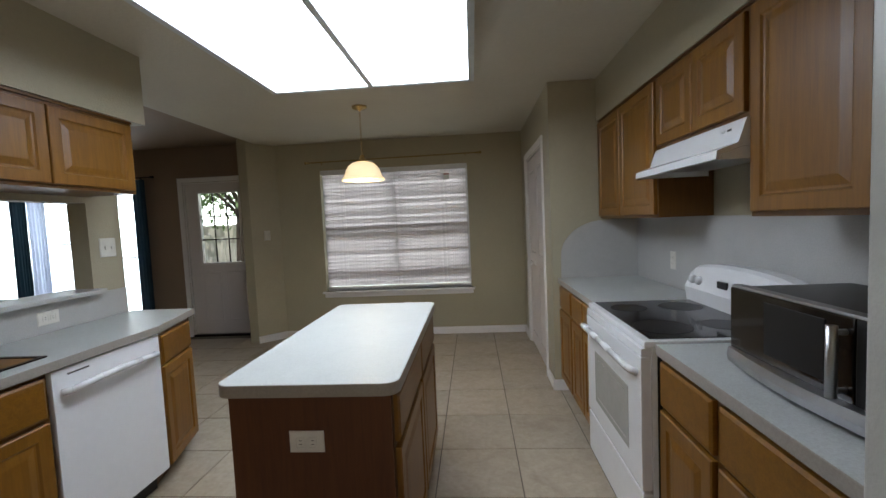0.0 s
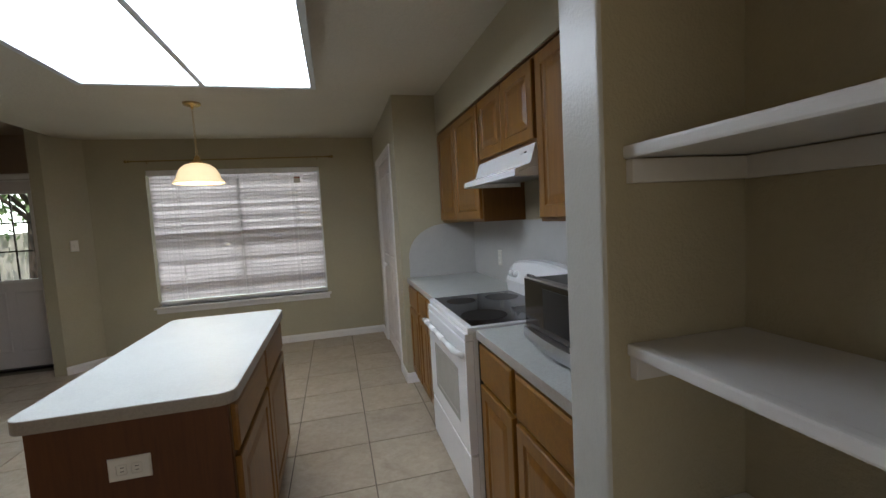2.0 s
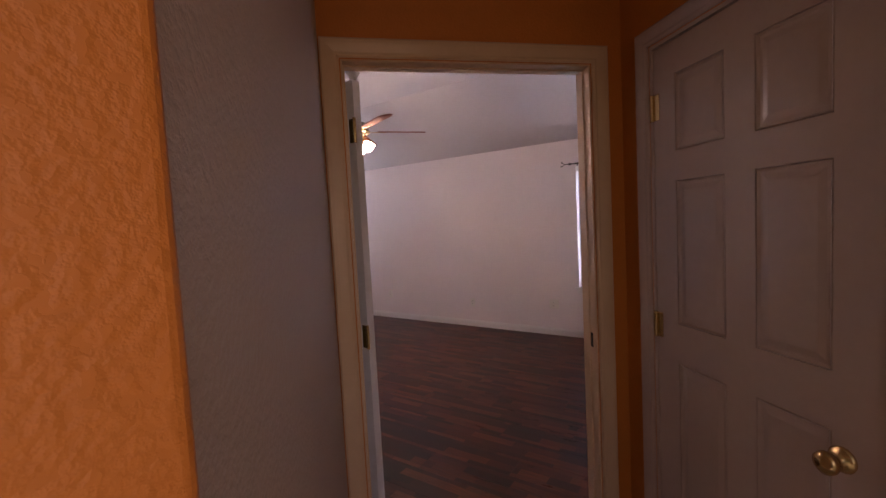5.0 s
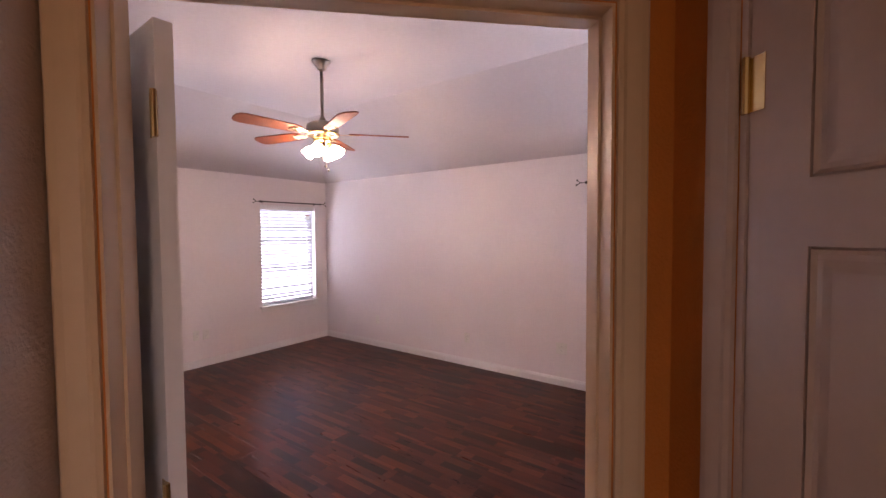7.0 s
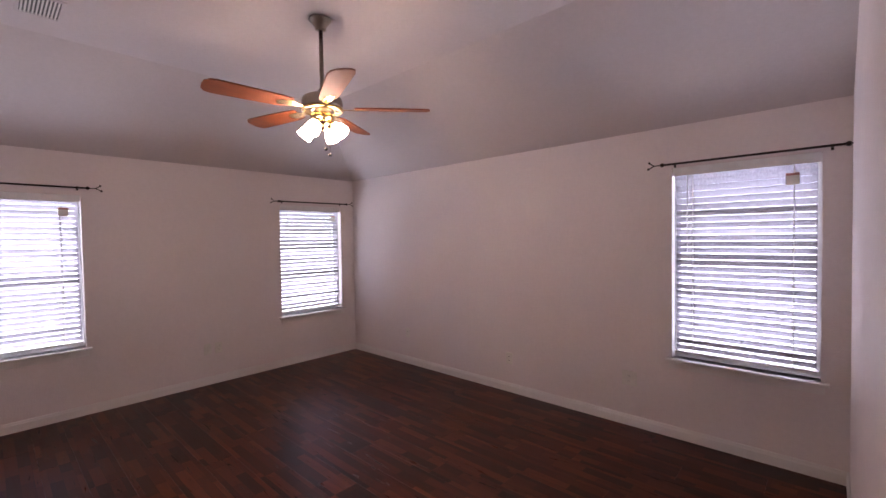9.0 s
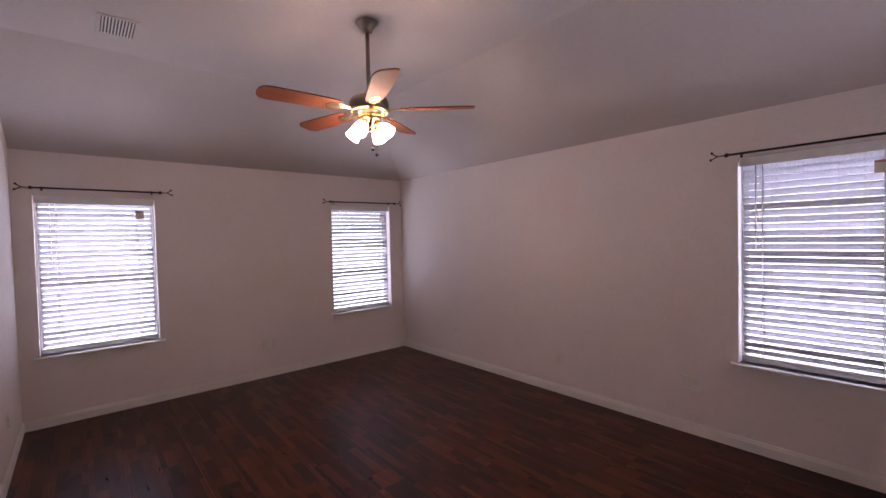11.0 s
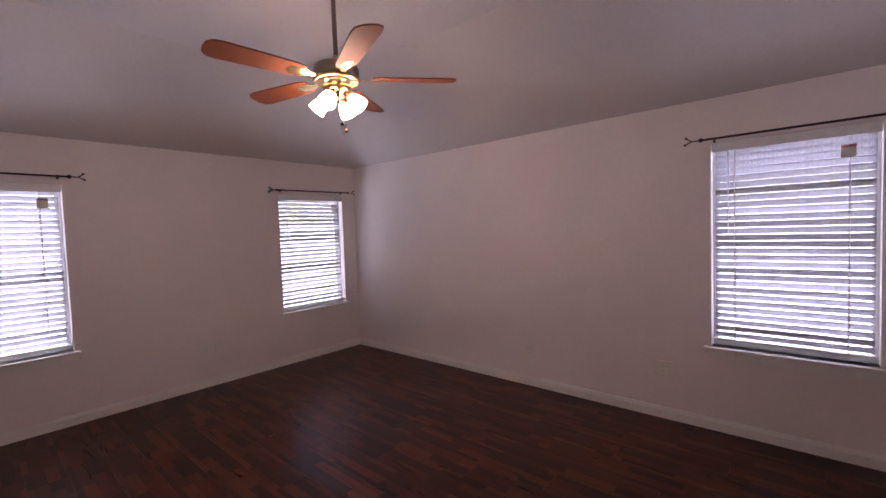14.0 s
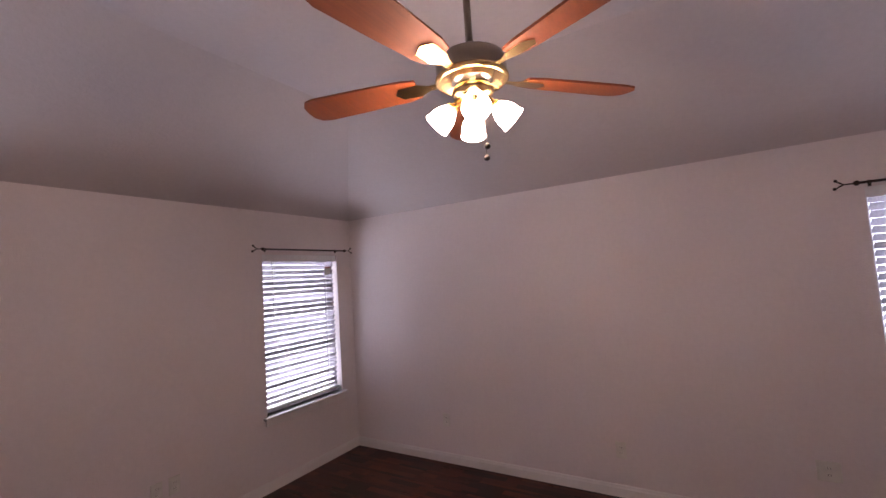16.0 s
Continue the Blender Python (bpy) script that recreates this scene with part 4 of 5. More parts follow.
part("window", ring_panel(bmesh.new(), 0.47, 0.27, [(0, 0), (0.004, 0.0025), (0.03, 0.003), (0.034, 0.001), (0.04, 0.001)], side((1.560, 2.68, 0.43), (0, -1), W)), M_OVEN_GLASS, door, "grey oven window")
bm = tube(bmesh.new(), [(1.560, 2.79, 0.79), (1.523, 2.775, 0.81), (1.510, 2.62, 0.825), (1.508, 2.45, 0.828), (1.510, 2.28, 0.825), (1.523, 2.125, 0.81), (1.560, 2.11, 0.79)], 0.014, 10)
part("handle", bm, M_WHITE_APPL, door, "bowed white handle", smooth=True)
part("control_strip", boxed(1.562, Y0 + 0.004, 0.864, 1.5995, Y1 - 0.004, 0.894), M_WHITE_APPL, ck)
part("drawer", boxed(1.562, Y0 + 0.004, 0.10, 1.5995, Y1 - 0.004, 0.322, bev=0.006), M_WHITE_APPL, ck, "white storage drawer")
part("plinth", boxed(1.63, Y0 + 0.01, 0.0, 1.66, Y1 - 0.01, 0.029), M_BLACK, ck)
# curved control back
bm = bmesh.new()
N = 16
lo, hi = [], []
for i in range(N + 1):
    f = i / N
    y = Y0 + (Y1 - Y0) * f
    top = 1.085 + 0.055 * max(0.0, math.sin(math.pi * f)) ** 0.4
    lo.append((y, 0.926)), hi.append((y, top))
fr = [[bm.verts.new((2.095, y, 0.926)), bm.verts.new((2.085, y, 1.0)), bm.verts.new((2.12, y, t - 0.012)), bm.verts.new((2.14, y, t)), bm.verts.new((2.195, y, t)), bm.verts.new((2.20, y, 0.926))] for (y, _), (_, t) in zip(lo, hi)]
for a, b in zip(fr, fr[1:]):
    for i in range(6):
        j = (i + 1) % 6
        bm.faces.new((a[i], b[i], b[j], a[j]))
bm.faces.new(fr[0]), bm.faces.new(fr[-1][::-1])
bmesh.ops.recalc_face_normals(bm, faces=bm.faces)
back = part("control_panel", bm, M_WHITE_APPL, ck, "white curved control panel")
for y in (2.76, 2.70, 2.20, 2.14):
    part("dial", lathe(bmesh.new(), [(0.022, 0), (0.021, 0.014), (0.017, 0.020), (0.001, 0.021)], 18, Matrix.Translation((2.098, y, 1.045)) @ Matrix.Rotation(radians(-75), 4, 'Y')), M_WHITE_APPL, back, "white control dial", smooth=True)
part("display", boxed(2.088, 2.46, 1.035, 2.100, 2.53, 1.068), M_BLACK, back, "black clock display")
for i in range(4):
    part("button", boxed(2.092, 2.30 + i * 0.035, 1.035, 2.102, 2.318 + i * 0.035, 1.045), M_STEEL, back)

ck.matrix_basis = Matrix.Translation((0.05, 0.06, 0)) @ ck.matrix_basis

# microwave, front towards the room
mw = thing("microwave", (1.99, 1.66, 0.915), "black microwave oven with steel trim on the worktop", "microwave")
part("body", boxed(1.835, 1.40, 0.928, 2.16, 1.955, 1.165, bev=0.008), M_BLACK, mw)
part("top_trim", boxed(1.806, 1.402, 1.1645, 1.838, 1.953, 1.172, bev=0.002), M_STEEL, mw)
dr = part("door", boxed(1.805, 1.525, 0.975, 1.8345, 1.955, 1.164, bev=0.004), M_DARK_GLASS, mw, "dark glass door")
part("window", boxed(1.802, 1.60, 1.0, 1.8055, 1.80, 1.145), M_BLACK, dr)
bm = bmesh.new()
prev = None
for i in range(13):
    f = i / 12
    y = 1.395 + 0.565 * f
    x = 1.80 - 0.028 * math.sin(math.pi * f)
    row = [bm.verts.new(p) for p in ((x, y, 0.930), (x - 0.004, y, 0.95), (x, y, 0.9745), (1.835, y, 0.9745), (1.835, y, 0.930))]
    if prev:
        for k in range(5):
            bm.faces.new((prev[k], row[k], row[(k + 1) % 5], prev[(k + 1) % 5]))
    else:
        bm.faces.new(row)
    prev = row
bm.faces.new(prev[::-1])
bmesh.ops.recalc_face_normals(bm, faces=bm.faces)
part("bottom_trim", bm, M_STEEL, mw, "bowed steel lower trim")
part("control_panel", boxed(1.806, 1.402, 0.975, 1.8345, 1.522, 1.164, bev=0.003), M_BLACK, mw)
bm = cyl(bmesh.new(), (1.775, 1.545, 0.985), (1.775, 1.545, 1.145), 0.011, n=14)
for z in (1.0, 1.13):
    cyl(bm, (1.775, 1.545, z), (1.806, 1.545, z), 0.007, n=10)
part("handle", bm, M_STEEL, mw, "vertical steel handle", smooth=True)
for x, y in ((1.87, 1.43), (1.87, 1.92), (2.12, 1.43), (2.12, 1.92)):
    part("foot", cyl(bmesh.new(), (x, y, 0.915), (x, y, 0.929), 0.014, n=12), M_BLACK, mw)

mw.matrix_basis = Matrix.Translation((-0.01, -0.06, 0)) @ mw.matrix_basis

# outlets and switches
def wall_plate(m, kind, label, n=2, w=0.072, h=0.116, group="wall plates", mat=None):
    th = thing("outlet" if kind == "outlet" else "light_switch", m, label, kind, group)
    part("plate", ring_panel(bmesh.new(), w, h, [(0, 0), (0.001, 0.003), (0.005, 0.0055), (0.008, 0.0055)], Matrix.Translation((-w / 2, 0.0005, -h / 2))), mat or M_PLATE, th, local=True)
    if kind == "outlet":
        for i in range(n):
            c = (i - (n - 1) / 2) * 0.040
            s = part("socket", boxed(-0.016, 0.0055, c - 0.014, 0.016, 0.0075, c + 0.014, bev=0.004), mat or M_PLATE, th, local=True)
            for dx in (-0.007, 0.005):
                part("slot", boxed(dx, 0.0072, c - 0.004, dx + 0.002, 0.0078, c + 0.006), M_SLOT, s, local=True)
    else:
        for i in range(n):
            c = (i - (n - 1) / 2) * 0.046
            part("toggle", boxed(c - 0.005, 0.0055, -0.012, c + 0.005, 0.014, 0.010, bev=0.002), mat or M_PLATE, th, local=True)
    return th


wall_plate(side((2.2805, 3.33, 1.09), (0, -1), W), "outlet", "white power outlet on the grey splashback")
wall_plate(side((-1.258, 2.575, 0.995), (0, 1), (1, 0)) @ Matrix.Rotation(radians(90), 4, 'Y'), "outlet", "white power outlet above the sink worktop")
wall_plate(side((-1.268, 2.99, 1.34), (0, 1), (1, 0)), "light switch", "white double light switch on the wall end", 2, 0.115)
wall_plate(side((-1.56, 5.62, 1.33), (1, 1), (1, -1)), "light switch", "white light switch beside the back door", 1)
wall_plate(side((0.14, 5.738, 0.36), (-1, 0), S), "outlet", "white outlet below the kitchen window")
for y, z, w in ((4.14, 0.375, 0.072), (2.667, 0.330, 0.072), (1.525, 0.380, 0.115)):
    wall_plate(side((6.343, y, z), (0, 1), W), "outlet", "white outlet low on the bedroom wall", 2, w)
for x in (4.448, 4.558):
    wall_plate(side((x, 5.218, 0.378), (-1, 0), S), "outlet", "white outlet low on the bedroom wall")
wall_plate(side((2.492, 4.37, 0.35), (0, 1), (1, 0)), "outlet", "white outlet low on the bedroom wall")

# island
isl = thing("kitchen_island", (0.445, 2.445, 0), "kitchen island with pale laminate top and dark end panel", "kitchen island")
IX0, IX1, IY0, IY1 = 0.175, 0.715, 1.825, 3.065
bm = boxed(IX0 + 0.001, IY0 + 0.02, 0.10, IX1 - 0.02, IY1, 0.873)
box(bm, IX0 + 0.03, IY0 + 0.02, 0.0, IX1 - 0.08, IY1 - 0.03, 0.10)
part("body", bm, M_WALNUT, isl)
part("end_panel", boxed(IX0, IY0, 0.0, IX1, IY0 + 0.0195, 0.873), M_WALNUT, isl, "dark stained end panel")
fm = side((IX1, IY0 + 0.02, 0), (0, 1), (1, 0))
wu = (IY1 - IY0 - 0.02) / 2
bm = bmesh.new()
for i in range(2):
    x = i * wu
    for a in ((x, 0.10, x + 0.03, 0.873), (x + wu - 0.03, 0.10, x + wu, 0.873), (x + 0.03, 0.10, x + wu - 0.03, 0.13), (x + 0.03, 0.845, x + wu - 0.03, 0.873), (x + 0.03, 0.665, x + wu - 0.03, 0.695)):
        box(bm, a[0], -0.0189, a[1], a[2], 0, a[3])
bm.transform(fm)
part("face_frame", bm, M_OAK_FRAME, isl)
for i in range(2):
    cab_door(isl, fm @ Matrix.Translation((i * wu + 0.016, 0.0005, 0.116)), wu - 0.032, 0.552)
    cab_drawer(isl, fm @ Matrix.Translation((i * wu + 0.016, 0.0005, 0.69)), wu - 0.032, 0.158)
IT = [(0.145, 1.79), (0.748, 1.79), (0.748, 3.10), (0.145, 3.10)]
worktop("island_worktop", IT, 0.8735, 0.915, "pale grey laminate island top with rounded corners", M_TOP_ISL, 0.05, (0, 1, 2, 3))
wall_plate(side((0.432, 1.8245, 0.712), (1, 0), S) @ Matrix.Rotation(radians(90), 4, 'Y'), "outlet", "cream outlet on the island end panel")

# sink side: worktop, dishwasher, cabinets, wall units
E1 = (1, 0)
base_cabinet(side((-0.745, 1.15, 0), (0, 1), E1), 0.925, 0.50, "honey oak sink base cabinet with drawers", 2)
base_cabinet(side((-0.745, 0.25, 0), (0, 1), E1), 0.895, 0.50, "honey oak base cabinet with drawers", 2)
dwm = thing("dishwasher", (-0.95, 2.27, 0), "white built-in dishwasher with a bowed handle", "dishwasher")
part("body", boxed(-1.17, 1.98, 0.10, -0.6805, 2.57, 0.872), M_WHITE_APPL, dwm)
part("door", boxed(-0.680, 1.982, 0.115, -0.648, 2.568, 0.868, bev=0.006), M_WHITE_APPL, dwm, "white door")
part("kickplate", boxed(-0.74, 1.985, 0.0, -0.73, 2.565, 0.099), M_BLACK, dwm)
bm = tube(bmesh.new(), [(-0.648, 2.02, 0.770), (-0.618, 2.04, 0.775), (-0.606, 2.16, 0.785), (-0.603, 2.275, 0.787), (-0.606, 2.39, 0.785), (-0.618, 2.51, 0.775), (-0.648, 2.53, 0.770)], 0.015, 10)
part("handle", bm, M_WHITE_APPL, dwm, "bowed white handle", smooth=True)
part("vent_slot", boxed(-0.6485, 2.05, 0.835, -0.6465, 2.15, 0.842), M_SLOT, dwm)
dwm.matrix_basis = Matrix.Translation((-0.08, 0.10, 0)) @ dwm.matrix_basis
# angled end unit
ea, eb = Vector((-0.745, 2.675)), Vector((-0.860, 3.085))
eu = (eb - ea).normalized()
en = Vector((eu.y, -eu.x))
ec = thing("base_cabinet", side((ea.x, ea.y, 0), tuple(eu), tuple(en)), "honey oak angled end cabinet beside the dishwasher", "cabinet", "base cabinets")
bm = prism(bmesh.new(), [tuple(ea - en * 0.019), tuple(eb - en * 0.019), (-1.262, 3.085), (-1.262, 2.675)], 0.10, 0.874)
prism(bm, [tuple(ea - en * 0.08), tuple(eb - en * 0.08), (-1.262, 3.03), (-1.262, 2.68)], 0.0, 0.0995)
part("body", bm, M_OAK_FRAME, ec)
ew = (eb - ea).length
bm = bmesh.new()
for a in ((0, 0.10, 0.03, 0.874), (ew - 0.03, 0.10, ew, 0.874), (0.03, 0.10, ew - 0.03, 0.13), (0.03, 0.845, ew - 0.03, 0.874), (0.03, 0.665, ew - 0.03, 0.70)):
    box(bm, a[0], -0.0188, a[1], a[2], 0, a[3])
part("face_frame", bm, M_OAK_FRAME, ec, local=True)
cab_door(ec, world_of(ec) @ Matrix.Translation((0.016, 0.0005, 0.118)), ew - 0.032, 0.555)
cab_drawer(ec, world_of(ec) @ Matrix.Translation((0.016, 0.0005, 0.690)), ew - 0.032, 0.16)
worktop("sink_worktop", [(-0.715, -0.9), (-0.715, 2.66), (-0.845, 3.135), (-1.266, 3.135), (-1.266, -0.9)], 0.8755, 0.915, "grey speckled laminate sink worktop with angled end", M_TOP)
structure("trim_sink_splashback", boxed(-1.2685, -0.9, 0.9165, -1.257, 3.09, 1.075), M_SPLASH, "grey laminate upstand behind the sink")
structure("trim_ledge", boxed(-1.44, 1.10, 1.075, -1.20, 2.89, 1.1005, bev=0.006), M_SPLASH, "grey laminate ledge of the pass-through")
sk = thing("sink", (-0.95, 1.74, 0.915), "tan sink set in the worktop with a dark rim", "sink")
bm = bmesh.new()
for a in ((-1.16, 1.30, -0.80, 1.32), (-1.16, 2.12, -0.80, 2.14), (-1.16, 1.32, -1.14, 2.12), (-0.82, 1.32, -0.80, 2.12)):
    box(bm, a[0], a[1], 0.916, a[2], a[3], 0.922)
part("rim", bm, M_BRONZE, sk, "dark rim")
part("basin", boxed(-1.138, 1.322, 0.916, -0.822, 2.118, 0.919), M_OAK_H, sk, "tan board over the basin")
structure("wall_sink_soffit", boxed(-1.2695, -1.03, 2.055, -0.915, 2.945, 2.4505), M_GREIGE, "greige soffit above the sink cabinets")
wall_cabinet(side((-0.94, 1.86, 1.645), (0, 1), E1), 1.0, 0.325, 0.398, "short honey oak wall cabinet above the pass-through", 2)
wall_cabinet(side((-0.94, 0.86, 1.645), (0, 1), E1), 0.998, 0.325, 0.398, "short honey oak wall cabinet above the pass-through", 2)
# small box on the far dining wall
th = thing("thermostat", (-4.30, 5.90, 1.35), "beige thermostat on the brown dining wall", "thermostat")
part("case", boxed(-4.35, 5.872, 1.31, -4.25, 5.909, 1.43, bev=0.006), M_PLATE, th)
part("dial", cyl(bmesh.new(), (-4.30, 5.873, 1.36), (-4.30, 5.865, 1.36), 0.02), M_ROD, th)

# shelf niche
YD = YB - (1.86 - 1.585)  # where a shelf's front edge meets the slanting back
for z in (1.864, 1.517, 1.165, 0.822):
    sh = thing("niche_shelf", (1.70, 0.69, z), "white painted shelf board on cleats in the niche", "shelf", "niche shelves")
    part("board", prism(bmesh.new(), [(1.611, 1.025), (1.611, YD + 0.029), (1.858, YB + 0.002), (1.858, 1.025)], z - 0.010, z + 0.008), M_SHELF, sh)
    bm = prism(bmesh.new(), [(1.585, 1.025), (1.585, YD + 0.003), (1.6105, YD + 0.0285), (1.6105, 1.025)], z - 0.013, z + 0.010)
    bmesh.ops.bevel(bm, geom=bm.edges[:], offset=0.005, segments=2, profile=0.6, affect='EDGES')
    part("nosing", bm, M_SHELF, sh, "rounded front edge")
    part("side_cleat", boxed(1.592, 1.008, z - 0.055, 1.858, 1.0255, z - 0.0135, bev=0.002), M_SHELF, sh)
    part("back_cleat", prism(bmesh.new(), [(1.600, YD + 0.0165), (1.858, YB + 0.0005), (1.842, YB + 0.010), (1.600, YD + 0.041)], z - 0.055, z - 0.0135), M_SHELF, sh)
    part("back_cleat", boxed(1.842, YB + 0.0105, z - 0.055, 1.859, 1.0075, z - 0.0135), M_SHELF, sh)

# ceiling light box
LX0, LX1, LY0, LY1, LZ = -0.215, 1.03, 1.92, 3.175, 2.262
lb = thing("ceiling_light", (0.41, 2.55, 2.45), "large boxed fluorescent ceiling light with two diffusers", "ceiling light")
bm = bmesh.new()
for a in ((LX0, LY0, LX0 + 0.02, LY1), (LX1 - 0.02, LY0, LX1, LY1), (LX0 + 0.02, LY0, LX1 - 0.02, LY0 + 0.02), (LX0 + 0.02, LY1 - 0.02, LX1 - 0.02, LY1)):
    box(bm, a[0], a[1], LZ + 0.012, a[2], a[3], 2.4495)
part("housing", bm, M_CEIL, lb, "painted box side")
bm = bmesh.new()
xm = (LX0 + LX1) / 2
for a in ((LX0 - 0.012, LY0 - 0.012, LX0 + 0.022, LY1 + 0.012), (LX1 - 0.022, LY0 - 0.012, LX1 + 0.012, LY1 + 0.012), (LX0 + 0.022, LY0 - 0.012, LX1 - 0.022, LY0 + 0.022), (LX0 + 0.022, LY1 - 0.022, LX1 - 0.022, LY1 + 0.012), (xm - 0.016, LY0 + 0.022, xm + 0.016, LY1 - 0.022)):
    box(bm, a[0], a[1], LZ - 0.006, a[2], a[3], LZ + 0.0115, bev=0.004)
part("frame", bm, M_FRAME_AL, lb, "pale metal frame")
for a, b in ((LX0 + 0.021, xm - 0.0165), (xm + 0.0165, LX1 - 0.021)):
    part("diffuser", boxed(a, LY0 + 0.021, LZ + 0.002, b, LY1 - 0.021, LZ + 0.008), M_PANEL, lb, "glowing white diffuser")

# pendant over the breakfast area
pd = thing("pendant_lamp", (0.047, 4.25, 2.45), "brass pendant lamp with a lit amber glass shade", "pendant lamp")
PX, PY = 0.047, 4.25
T0 = Matrix.Translation((PX, PY, 0))
part("canopy", lathe(bmesh.new(), [(0.066, 2.449), (0.066, 2.435), (0.052, 2.425), (0.015, 2.418), (0.006, 2.40)], 24, T0), M_BRASS, pd, smooth=True)
bm = bmesh.new()
for i in range(20):
    z = 2.40 - i * 0.0185
    a = math.pi / 2 * (i % 2)
    dx, dy = 0.007 * math.cos(a), 0.007 * math.sin(a)
    tube(bm, [(PX - dx, PY - dy, z), (PX - dx, PY - dy, z - 0.022)], 0.0018, 5)
    tube(bm, [(PX + dx, PY + dy, z), (PX + dx, PY + dy, z - 0.022)], 0.0018, 5)
    tube(bm, [(PX - dx, PY - dy, z), (PX + dx, PY + dy, z)], 0.0018, 5)
part("chain", bm, M_BRASS, pd, "brass link chain")
part("cap", lathe(bmesh.new(), [(0.008, 2.03), (0.02, 2.02), (0.028, 1.99), (0.055, 1.972), (0.055, 1.962)], 20, T0), M_BRASS, pd, smooth=True)
sh = bmesh.new()
outer = [(0.055, 1.965), (0.095, 1.952), (0.128, 1.925), (0.150, 1.885), (0.164, 1.842), (0.186, 1.815), (0.190, 1.803)]
lathe(sh, outer + [(r - 0.004, h) for r, h in outer[::-1]], 32, T0)
part("shade", sh, M_PENDANT, pd, "bell-shaped amber glass shade", smooth=True)
bm = bmesh.new()
bmesh.ops.create_uvsphere(bm, u_segments=16, v_segments=10, radius=0.035, matrix=Matrix.Translation((PX, PY, 1.885)))
part("bulb", bm, M_BULB, pd, "lit bulb", smooth=True)

# ---- bedroom ----
FX, FY, FZ = 4.326, 2.679, 2.8720
T1 = Matrix.Translation((FX, FY, 1.49)) @ Matrix.Diagonal((1.05, 1.05, 1.05, 1)) @ Matrix.Translation((0, 0, -1.54))
fan = thing("ceiling_fan", (FX, FY, FT), "pewter ceiling fan with five wood blades and lit glass shades", "ceiling fan")
part("canopy", lathe(bmesh.new(), [(0.066, FZ - 0.001), (0.066, FZ - 0.008), (0.054, FZ - 0.015), (0.047, FZ - 0.028), (0.030, FZ - 0.052), (0.032, FZ - 0.057), (0.030, FZ - 0.062), (0.014, FZ - 0.066)], 28, T1), M_PEWTER, fan, smooth=True)
part("downrod", cyl(bmesh.new(), (FX, FY, 2.46), (FX, FY, FT - 0.06), 0.013, n=16), M_PEWTER, fan, smooth=True)
part("motor", lathe(bmesh.new(), [(0.014, 2.470), (0.022, 2.462), (0.024, 2.435), (0.085, 2.428), (0.112, 2.412), (0.118, 2.392), (0.118, 2.362), (0.108, 2.346), (0.070, 2.338), (0.062, 2.325), (0.001, 2.322)], 32, T1), M_PEWTER, fan, "pewter motor housing", smooth=True)
part("brass_ring", lathe(bmesh.new(), [(0.119, 2.352), (0.1225, 2.347), (0.1225, 2.338), (0.112, 2.331), (0.106, 2.336)], 32, T1), M_BRASS, fan, "polished brass band", smooth=True)
part("light_plate", lathe(bmesh.new(), [(0.060, 2.322), (0.070, 2.305), (0.066, 2.285), (0.040, 2.270), (0.020, 2.245), (0.010, 2.225), (0.001, 2.222)], 28, T1), M_BRASS, fan, "brass light fitting", smooth=True)
BL = 0.635
for k in range(5):
    a = FAN_A + 72 * k
    mk = T1 @ Matrix.Rotation(radians(a), 4, 'Z')
    bm = bmesh.new()
    outline = [(0.19, -0.045), (0.24, -0.056), (0.42, -0.064), (0.58, -0.068), (0.615, -0.060), (BL, -0.035), (BL + 0.004, 0.0), (BL, 0.035), (0.615, 0.060), (0.58, 0.068), (0.42, 0.064), (0.24, 0.056), (0.19, 0.045)]
    prism(bm, outline, -0.004, 0.004)
    tiltm = mk @ Matrix.Translation((0, 0, 2.352)) @ Matrix.Rotation(radians(11), 4, 'X')
    bm.transform(tiltm)
    b = part("blade", bm, M_BLADE, fan, "reddish wood blade")
    bm = bmesh.new()
    prism(bm, [(0.095, -0.014), (0.15, -0.012), (0.19, -0.032), (0.255, -0.030), (0.275, 0.0), (0.255, 0.030), (0.19, 0.032), (0.15, 0.012), (0.095, 0.014)], -0.0085, -0.0045)
    bm.transform(tiltm)
    part("blade_iron", bm, M_BRASS, b, "brass blade bracket")
for k in range(4):
    mk = T1 @ Matrix.Rotation(radians(SHADE_A + 90 * k), 4, 'Z')
    arm = mk @ Matrix.Translation((0.050, 0, 2.272)) @ Matrix.Rotation(radians(134), 4, 'Y') @ Matrix.Diagonal((0.82, 0.82, 0.86, 1))
    s = part("lamp_arm", lathe(bmesh.new(), [(0.012, -0.02), (0.014, 0.02), (0.024, 0.028), (0.026, 0.045), (0.020, 0.048)], 16, arm), M_BRASS, fan, smooth=True)
    bm = bmesh.new()
    o = [(0.024, 0.038), (0.032, 0.050), (0.044, 0.070), (0.050, 0.092), (0.050, 0.110), (0.055, 0.126)]
    lathe(bm, o + [(r - 0.003, h) for r, h in o[::-1]], 24, arm)
    part("shade", bm, M_FAN_SHADE, s, "lit frosted tulip glass shade", smooth=True)
for dx, dy, z in ((0.035, -0.02, 2.06), (-0.01, -0.045, 2.085)):
    bm = cyl(bmesh.new(), (FX + dx, FY + dy, 2.27), (FX + dx, FY + dy, z), 0.0012, n=6)
    bmesh.ops.create_uvsphere(bm, u_segments=12, v_segments=8, radius=0.011, matrix=Matrix.Translation((FX + dx, FY + dy, z)))
    part("pull_chain", bm, M_BRONZE, fan, "pull chain with a dark ball")

